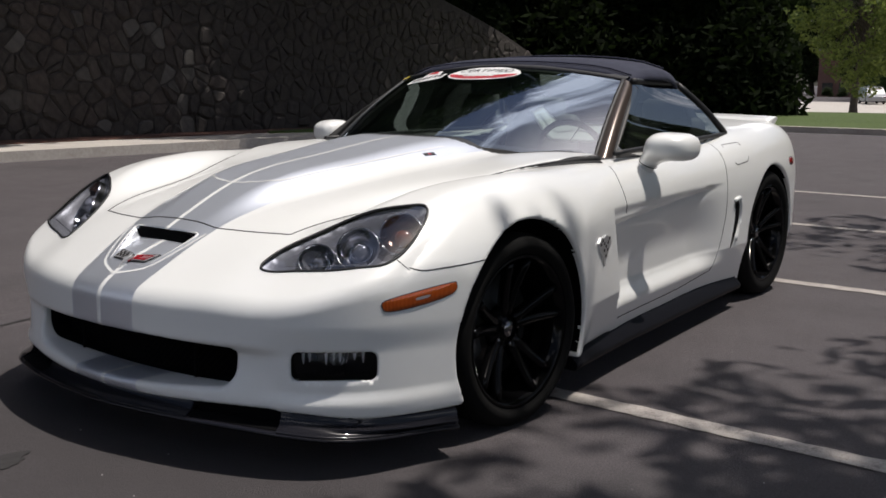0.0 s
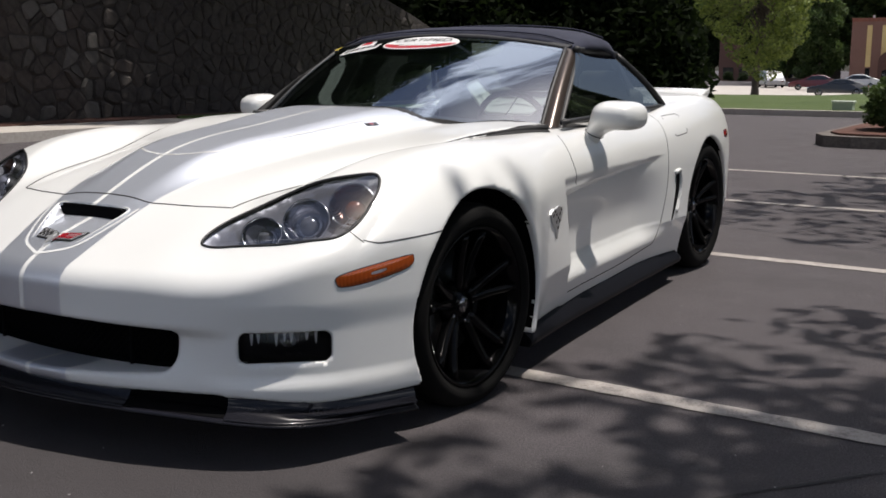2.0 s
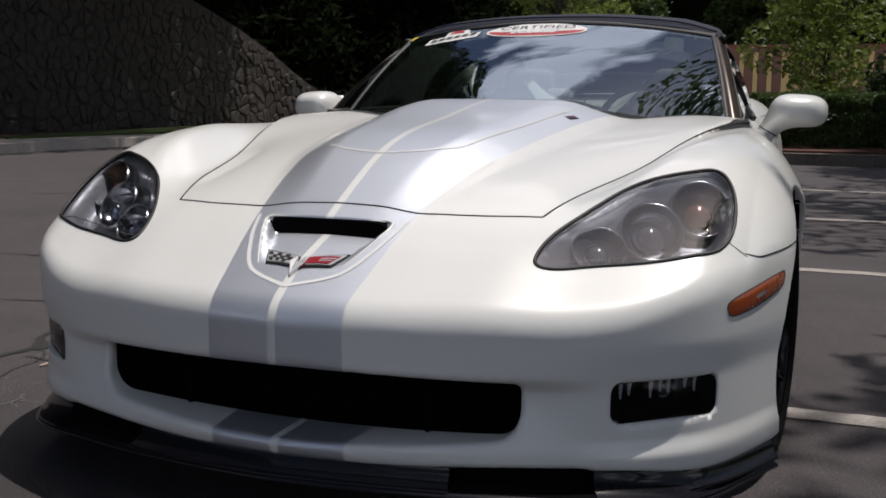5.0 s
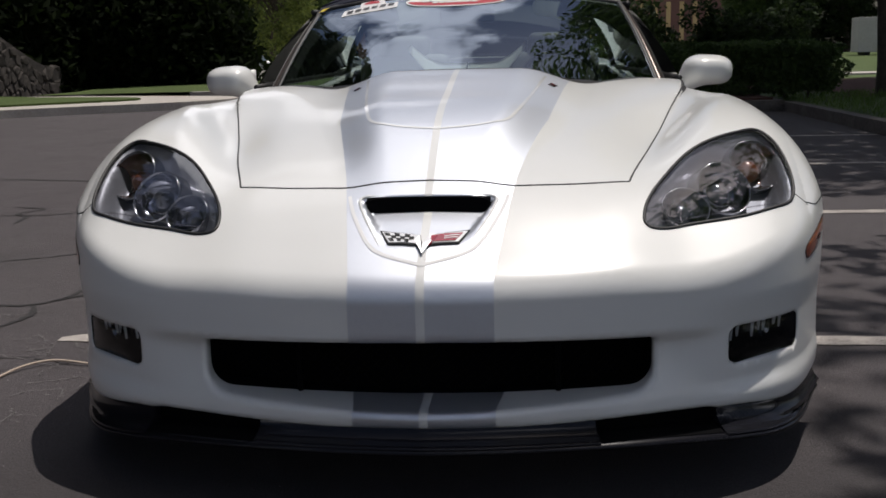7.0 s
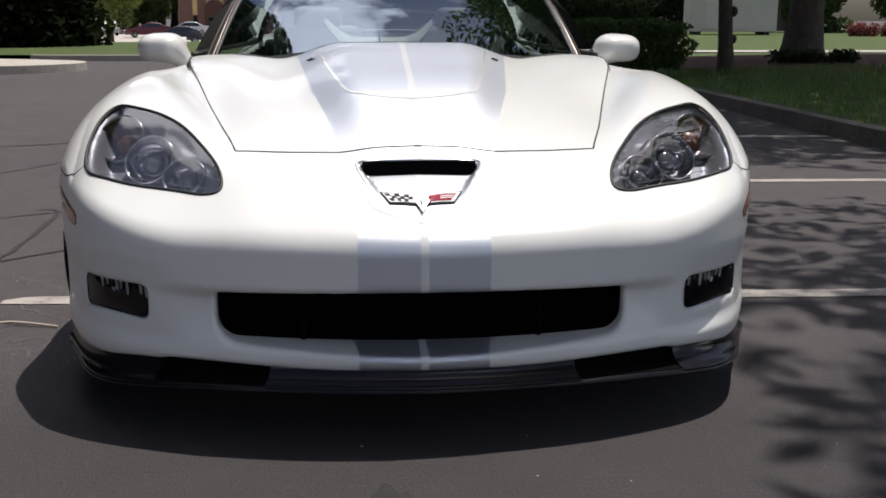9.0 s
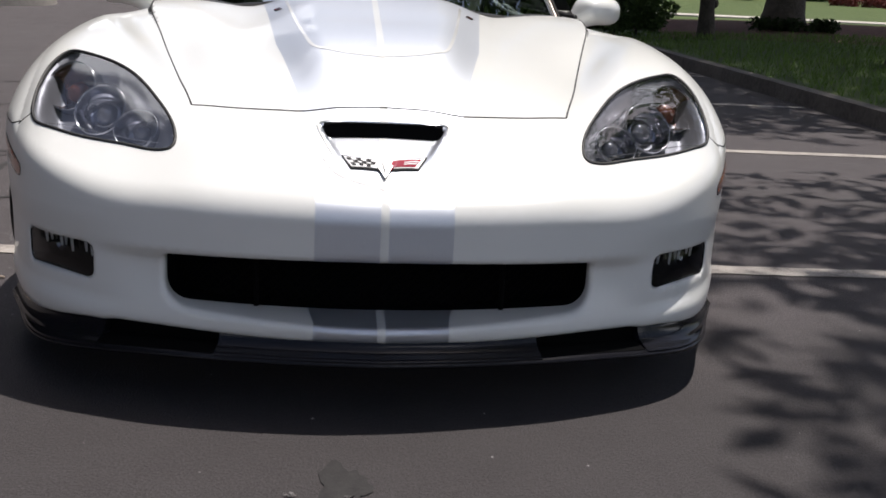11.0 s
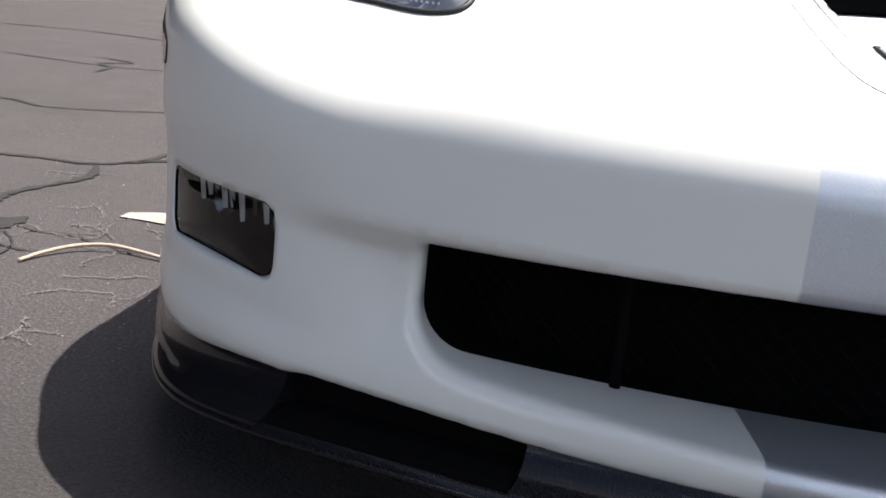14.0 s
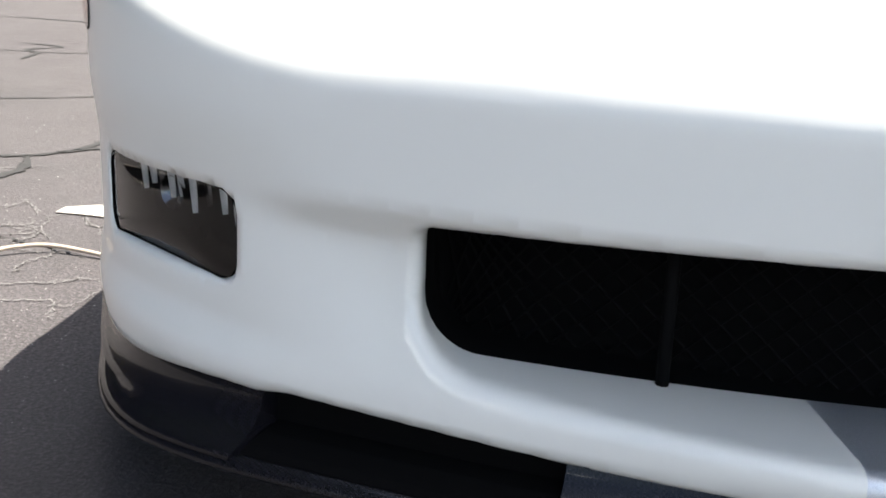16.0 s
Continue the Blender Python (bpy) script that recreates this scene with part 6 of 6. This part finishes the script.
def side_window(u, v, s):
    a, b = Vector((0.800 - 0.120 * u, 0.90 + 1.42 * u, 0.868 + 0.024 * u)), Vector((0.650 - 0.120 * u, 1.325 + 0.72 * u, 1.150 - 0.010 * u))
    p = a.lerp(b, v)
    p.x += 0.018 * math.sin(math.pi * v)
    p.x *= s
    return p
for s in (1, -1):
    v, f = grid(lambda a, b: side_window(a, b, s), 12, 8)
    f = f if s > 0 else [q[::-1] for q in f]
    w = link("side_window", v, f, side_glass, car, True, "dark tinted side window")
    w.visible_shadow = False
    v, f = tube([side_window(k / 14, -0.01, s) for k in range(15)], 0.012, 6)
    link("belt_seal", v, f, trim_black, car, True)
    v, f = tube([side_window(k / 14, 1.0, s) + Vector((0, 0, 0.006)) for k in range(15)], 0.014, 6)
    link("roof_seal", v, f, trim_black, car, True)
    v, f = tube([side_window(1.0, k / 8, s) + Vector((0, 0.01, 0)) for k in range(9)], 0.016, 6)
    link("rear_seal", v, f, trim_black, car, True)

# door mirrors
def mirror_shape(x, y, z):
    q = np.stack([(x - 0.952) / 0.088, (y - 1.135 - 0.25 * (x - 0.95)) / 0.115, (z - 0.888 + 0.04 * (x - 0.95)) / 0.058])
    e = (np.abs(q[0]) ** 2.8 + np.abs(q[1]) ** 2.6 + np.abs(q[2]) ** 2.6) ** (1 / 2.65)
    shell = (e - 1) * 0.065
    shell = smax(shell, y - 1.185 - 0.25 * (x - 0.95), 0.02)
    a, b = np.array([0.805, 1.12, 0.765]), np.array([0.885, 1.11, 0.880])
    ab = b - a
    t = np.clip(((x - a[0]) * ab[0] + (y - a[1]) * ab[1] + (z - a[2]) * ab[2]) / (ab @ ab), 0, 1)
    arm = np.sqrt((x - a[0] - t * ab[0]) ** 2 + ((y - a[1] - t * ab[1]) / 1.5) ** 2 + (z - a[2] - t * ab[2]) ** 2) - 0.034
    return smin(shell, arm, 0.06)
mp, mq = solid_net(mirror_shape, (0.72, 0.95, 0.69), (1.10, 1.32, 1.0), 0.008)
mn = slope(mirror_shape, mp)
for s in (1, -1):
    out_ = 0.0 if s > 0 else -0.022
    p_, n_m = mp * (s, 1, 1) + (out_, 0, 0), mn * (s, 1, 1)
    mo = skin("door_mirror", p_, mq if s > 0 else mq[:, ::-1], plain_pearl, car, n_m, "white door mirror housing")
    part("mirror_glass", as_bm([(s * 0.87, 1.168, 0.85), (s * 1.02, 1.206, 0.845), (s * 1.02, 1.206, 0.925), (s * 0.87, 1.168, 0.93)], [(0, 1, 2, 3)]), chrome, mo)
    v, f = tube([(s * (0.842 + 0.032 * math.cos(a)), 1.115 + 0.052 * math.sin(a), 0.815 - 0.6 * 0.032 * math.cos(a)) for a in np.linspace(0, 6.283, 25)[:-1]], 0.002, 5, True)
    link("collar_gap", v, f, gap_black, mo, True)

# wheels
def wheel(y, r, x_in, x_out, rim_r):
    w = empty("wheel", (0, y, r))
    w.parent = car
    m = (x_in + x_out) / 2
    prof_ = [(rim_r, x_in + 0.02), (rim_r + 0.02, x_in + 0.002), (r - 0.03, x_in), (r - 0.008, x_in + 0.02), (r, x_in + 0.05)]
    for k in range(4):
        a = x_in + 0.05 + (x_out - x_in - 0.1) * (k + 0.5) / 4
        prof_ += [(r, a - 0.006), (r - 0.008, a - 0.004), (r - 0.008, a + 0.004), (r, a + 0.006)]
    prof_ += [(r, x_out - 0.05), (r - 0.008, x_out - 0.02), (r - 0.03, x_out - 0.002), (r - 0.05, x_out), (rim_r + 0.018, x_out - 0.006), (rim_r + 0.006, x_out - 0.014), (rim_r, x_out - 0.02)]
    v, f = lathe(prof_, "x", 72)
    link("tyre", v, f, rubber, w, True)
    v, f = lathe([(rim_r - 0.006, x_in + 0.01), (rim_r - 0.02, x_in + 0.04), (rim_r - 0.045, m), (rim_r - 0.022, x_out - 0.05), (rim_r - 0.010, x_out - 0.018), (rim_r + 0.004, x_out - 0.012), (rim_r + 0.004, x_out - 0.018), (rim_r, x_in + 0.01)], "x", 72)
    rim = link("rim", v, f, gloss_black, w, True, "gloss black alloy rim")
    hub_x = x_out - 0.075
    for k in range(10):
        a = 2 * math.pi * (k // 2) / 5 + (0.17 if k % 2 else -0.17) + 0.3
        vv = []
        for s in np.linspace(0, 1, 7):
            rr = 0.045 + (rim_r - 0.062) * s
            aa = a * 1 + (0.10 if k % 2 else -0.10) * s * 0.4
            wd = 0.015 + 0.004 * (1 - s)
            xx = hub_x + 0.050 * s**1.5
            for dt, dx in ((-wd, -0.024), (-wd, 0.0), (-0.4 * wd, 0.008), (0.4 * wd, 0.008), (wd, 0.0), (wd, -0.024)):
                vv.append((xx + dx, rr * math.cos(aa) - dt * math.sin(aa), rr * math.sin(aa) + dt * math.cos(aa)))
        ff = [(i * 6 + j, i * 6 + (j + 1) % 6, i * 6 + 6 + (j + 1) % 6, i * 6 + 6 + j) for i in range(6) for j in range(6)] + [tuple(range(6)), tuple(range(36, 42))]
        part("spoke", as_bm(vv, ff), gloss_black, rim, "", True)
    v, f = lathe([(0.002, hub_x + 0.012), (0.028, hub_x + 0.010), (0.034, hub_x + 0.004), (0.075, hub_x - 0.004), (0.082, hub_x - 0.03)], "x", 36)
    hub = link("hub", v, f, gloss_black, rim, True)
    v, f = lathe([(0.002, hub_x + 0.0145), (0.024, hub_x + 0.0135), (0.027, hub_x + 0.010)], "x", 24)
    link("centre_cap", v, f, dull_chrome, rim, True, "smoked chrome centre cap")
    for k in range(5):
        a = 2 * math.pi * k / 5
        v, f = lathe([(0.001, hub_x + 0.008), (0.008, hub_x + 0.007), (0.010, hub_x - 0.005)], "x", 10, (0, 0.058 * math.cos(a), 0.058 * math.sin(a)))
        link("lug_nut", v, f, dull_chrome, rim, True)
    v, f = lathe([(0.09, m - 0.012), (0.178, m - 0.012), (0.178, m + 0.012), (0.09, m + 0.012), (0.075, m + 0.03), (0.02, m + 0.03)], "x", 48)
    link("brake_disc", v, f, steel, w, True)
    vv = []
    for a in np.linspace(-0.5, 0.5, 9):
        for rr, xx in ((0.125, m + 0.05), (0.185, m + 0.05), (0.195, m), (0.185, m - 0.05), (0.125, m - 0.05)):
            vv.append((xx, -rr * math.cos(a), rr * math.sin(a)))
    part("brake_caliper", as_bm(vv, [(i * 5 + j, i * 5 + (j + 1) % 5, i * 5 + 5 + (j + 1) % 5, i * 5 + 5 + j) for i in range(8) for j in range(5)] + [tuple(range(5)), tuple(range(40, 45))]), grained("dark_caliper", (0.03, 0.03, 0.032), (0.05, 0.05, 0.05), 20, 0.4), w, "", True)
    return w
for y, r, xi, xo, rr in ((-0.02, 0.328, 0.690, 0.975, 0.256), (2.69, 0.342, 0.510, 0.815, 0.258)):
    w = wheel(y, r, xi, xo, rr)
    c = copy_thing(w, pose(0, y, r, 0, 0, 180))
    if y < 0.5:
        # the front wheels stand slightly turned
        for o, x in ((w, 0.83), (c, -0.845)):
            o.matrix_basis = pose(x, y, r, 0, 0, -4 + (180 if x < 0 else 0)) @ Matrix.Translation((-0.83, 0, 0))

# ---- cabin ----
cabin = empty("interior")
cabin.parent = car
dv, df = grid(lambda a, b: ((2 * a - 1) * 0.68, 0.62 + 0.34 * (2 * a - 1) ** 2 + (0.42 - 0.30 * (2 * a - 1) ** 2) * b, 0.875 - 0.05 * (2 * a - 1) ** 2 + 0.022 * math.sin(math.pi * b) - 0.05 * b * b), 20, 8)
link("dashboard", dv, df, leather_dark, cabin, True)
part("dash_face", box((1.30, 0.10, 0.30), (0, 1.10, 0.68), 0.03), leather_dark, cabin)
part("floor_tub", box((1.34, 1.50, 0.02), (0, 1.6, 0.42)), leather_dark, cabin)
part("rear_bulkhead", box((1.30, 0.06, 0.48), (0, 2.30, 0.66), 0.02), leather_dark, cabin)
sv2, sf2 = grid(lambda a, b: ((2 * a - 1) * 0.50, 2.30 + 0.26 * b, max(float(body_top(abs(2 * a - 1) * 0.5, 2.30 + 0.26 * b)), 0.86) + 0.006), 12, 6)
link("parcel_shelf", sv2, sf2, leather_dark, cabin, True)
part("console", box((0.20, 0.9, 0.20), (0, 1.55, 0.52), 0.03), leather_dark, cabin)
for x in (-0.37, 0.37):
    st_ = empty("seat")
    st_.parent = cabin
    bm = box((0.46, 0.11, 0.62), (0, 0, 0), 0.05, 3)
    bmesh.ops.transform(bm, matrix=Matrix.Translation((x, 2.19, 0.67)) @ Matrix.Rotation(radians(-14), 4, "X"), verts=bm.verts)
    part("backrest", bm, leather_grey, st_, "", True)
    part("headrest", box((0.25, 0.09, 0.13), (x, 2.26, 1.00), 0.04, 3), leather_grey, st_, "", True)
    part("cushion", box((0.48, 0.62, 0.14), (x, 1.80, 0.50), 0.05, 3), leather_grey, st_, "", True)
# pale panel between the seats with two upswept horns
def fall(u, v):
    x = -0.05 + (2 * u - 1) * 0.275
    a = abs(2 * u - 1)
    top = 0.925 + 0.095 * max(0, (a - 0.45) / 0.55) ** 1.6
    return Vector((x * 1.03, 2.13 + 0.05 * a - 0.13 * v, top - (0.09 - 0.062 * max(0, (a - 0.45) / 0.55)) * v))
v, f = grid(fall, 30, 6)
bm = as_bm(v, f)
bmesh.ops.solidify(bm, geom=bm.faces[:], thickness=0.02)
part("waterfall_panel", bm, leather_white, cabin, "pale panel between the seats", True)
v, f = tube([fall(0.5, k / 6) + Vector((0, -0.004, 0)) for k in range(7)], 0.004, 5)
link("panel_seam", v, f, trim_black, cabin)
# steering wheel
v, f = tube([(0.37 + 0.18 * math.cos(a), 1.30 - 0.05 * math.sin(a), 0.80 + 0.17 * math.sin(a)) for a in np.linspace(0, 2 * math.pi, 33)[:-1]], 0.014, 8, True)
swh = link("steering_wheel", v, f, leather_dark, cabin, True)
part("steering_hub", box((0.14, 0.05, 0.11), (0.37, 1.28, 0.79), 0.02), leather_dark, swh)
part("steering_spoke", box((0.34, 0.02, 0.03), (0.37, 1.295, 0.80), 0.006), leather_dark, swh)
part("mirror_inside", box((0.22, 0.03, 0.06), (0, 1.17, 1.12), 0.012), trim_black, cabin)

# rear wing lip and tail
lv_, lf_ = [], []
for k in range(25):
    x = -0.60 + 1.20 * k / 24
    q = 3.42 - 0.12 * (x / 0.62) ** 2
    zz = float(body_top(abs(x), q - 0.08))
    lv_ += [(x, q - 0.16, zz - 0.02), (x, q - 0.05, zz + 0.02), (x, q + 0.02, zz + 0.032), (x, q + 0.025, zz + 0.018), (x, q - 0.06, zz - 0.03)]
lf_ = [(i * 5 + j, i * 5 + (j + 1) % 5, i * 5 + 5 + (j + 1) % 5, i * 5 + 5 + j) for i in range(24) for j in range(5)] + [tuple(range(5)), tuple(range(120, 125))]
part("rear_lip", as_bm(lv_, lf_), plain_pearl, car, "", True)
part("rear_diffuser", box((1.1, 0.3, 0.16), (0, 3.18, 0.25), 0.04), trim_black, car)
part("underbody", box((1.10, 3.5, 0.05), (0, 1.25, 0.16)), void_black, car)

# ---- stickers on the glass ----
def on_glass(x, v, lift):
    u = x / (0.737 + (0.622 - 0.737) * v)
    a, b = screen(u, v), screen(u, v + 0.01)
    nrm = (screen(u + 0.01, v) - a).cross(b - a).normalized()
    if nrm.z < 0:
        nrm = -nrm
    return a + nrm * lift
def glass_plate(points, mat, name, lift, parent):
    vv = [on_glass(x, v, lift) for x, v in points]
    c = on_glass(sum(p[0] for p in points) / len(points), sum(p[1] for p in points) / len(points), lift)
    m = len(vv)
    return link(name, vv + [c], [(i, (i + 1) % m, m) for i in range(m)], mat, parent)
white_film = material("white_film", (0.72, 0.72, 0.72), 0.5)
red_film = material("red_film", (0.42, 0.02, 0.035), 0.5)
ink = material("dark_ink", (0.03, 0.03, 0.035), 0.5)
def oval(cx_, cv, a, b, n_=40, low=-1):
    return [(cx_ + a * math.cos(t), cv + b * max(low, math.sin(t))) for t in np.linspace(0, 2 * math.pi, n_ + 1)[:-1]]
OX, OV = -0.042, 0.886
oval_st = empty("oval_sticker", (0, 0, 0))
oval_st.parent = car
glass_plate(oval(OX, OV, 0.202, 0.116), white_film, "sticker_base", 0.002, oval_st)
glass_plate([(x, v) for x, v in oval(OX, OV, 0.192, 0.101) if v <= OV + 0.004], red_film, "red_half", 0.003, oval_st)
def lettering(text, cx_, cv, width, height, mat, parent, name="lettering"):
    cu = bpy.data.curves.new(name, "FONT")
    cu.body, cu.align_x, cu.align_y, cu.size = text, "CENTER", "CENTER", 1.0
    tmp = new(name, cu)
    bpy.context.view_layer.update()
    me = bpy.data.meshes.new_from_object(tmp.evaluated_get(bpy.context.evaluated_depsgraph_get()))
    bpy.data.objects.remove(tmp)
    xs_ = np.array([v_.co.x for v_ in me.vertices])
    ys_ = np.array([v_.co.y for v_ in me.vertices])
    w_, h_ = xs_.max() - xs_.min(), ys_.max() - ys_.min()
    for v_ in me.vertices:
        v_.co = on_glass(cx_ + (v_.co.x - (xs_.max() + xs_.min()) / 2) / w_ * width, cv + (v_.co.y - (ys_.max() + ys_.min()) / 2) / h_ * height, 0.004)
    me.materials.append(mat)
    o = new(name, me)
    o.parent = parent
    return o
lettering("CERTIFIED", OX, OV + 0.046, 0.30, 0.052, ink, oval_st)
for cv_, w_ in ((OV - 0.018, 0.27), (OV - 0.050, 0.18)):
    for k in range(7):
        x = OX - w_ / 2 + w_ * k / 7
        glass_plate([(x, cv_ - 0.010), (x + w_ / 9, cv_ - 0.010), (x + w_ / 9, cv_ + 0.010), (x, cv_ + 0.010)], white_film, "bar", 0.004, oval_st)
crest = empty("crest_sticker", (0, 0, 0))
crest.parent = car
CX, CV = -0.392, 0.892
glass_plate([(CX - 0.115, CV - 0.085), (CX - 0.04, CV - 0.080), (CX + 0.06, CV - 0.075), (CX + 0.115, CV - 0.055), (CX + 0.115, CV + 0.030), (CX + 0.065, CV + 0.026), (CX + 0.05, CV + 0.10), (CX, CV + 0.125), (CX - 0.045, CV + 0.095), (CX - 0.045, CV + 0.020), (CX - 0.11, CV + 0.005)], white_film, "sticker_base", 0.002, crest)
for k in range(6):
    x, v0 = CX - 0.095 + 0.034 * k, CV - 0.058 + 0.006 * k
    glass_plate([(x, v0), (x + 0.024, v0 + 0.004), (x + 0.026, v0 + 0.048), (x + 0.002, v0 + 0.042)], ink, "bar", 0.0035, crest)
glass_plate([(CX - 0.030, CV + 0.050), (CX + 0.036, CV + 0.050), (CX + 0.030, CV + 0.085), (CX, CV + 0.10), (CX - 0.026, CV + 0.082)], red_film, "bar", 0.0035, crest)
slip = part("yellow_slip", as_bm([screen(-0.985, 0.955) + Vector((0, -0.004, 0.006)), screen(-0.955, 0.955) + Vector((0, -0.004, 0.006)), screen(-0.925, 1.0) + Vector((0, -0.004, 0.006)), screen(-0.97, 1.0) + Vector((0, -0.004, 0.006))], [(0, 1, 2, 3)]), grained("yellow_film", (0.55, 0.42, 0.03), (0.65, 0.5, 0.05), 30), car, "yellow sticker at the glass corner")
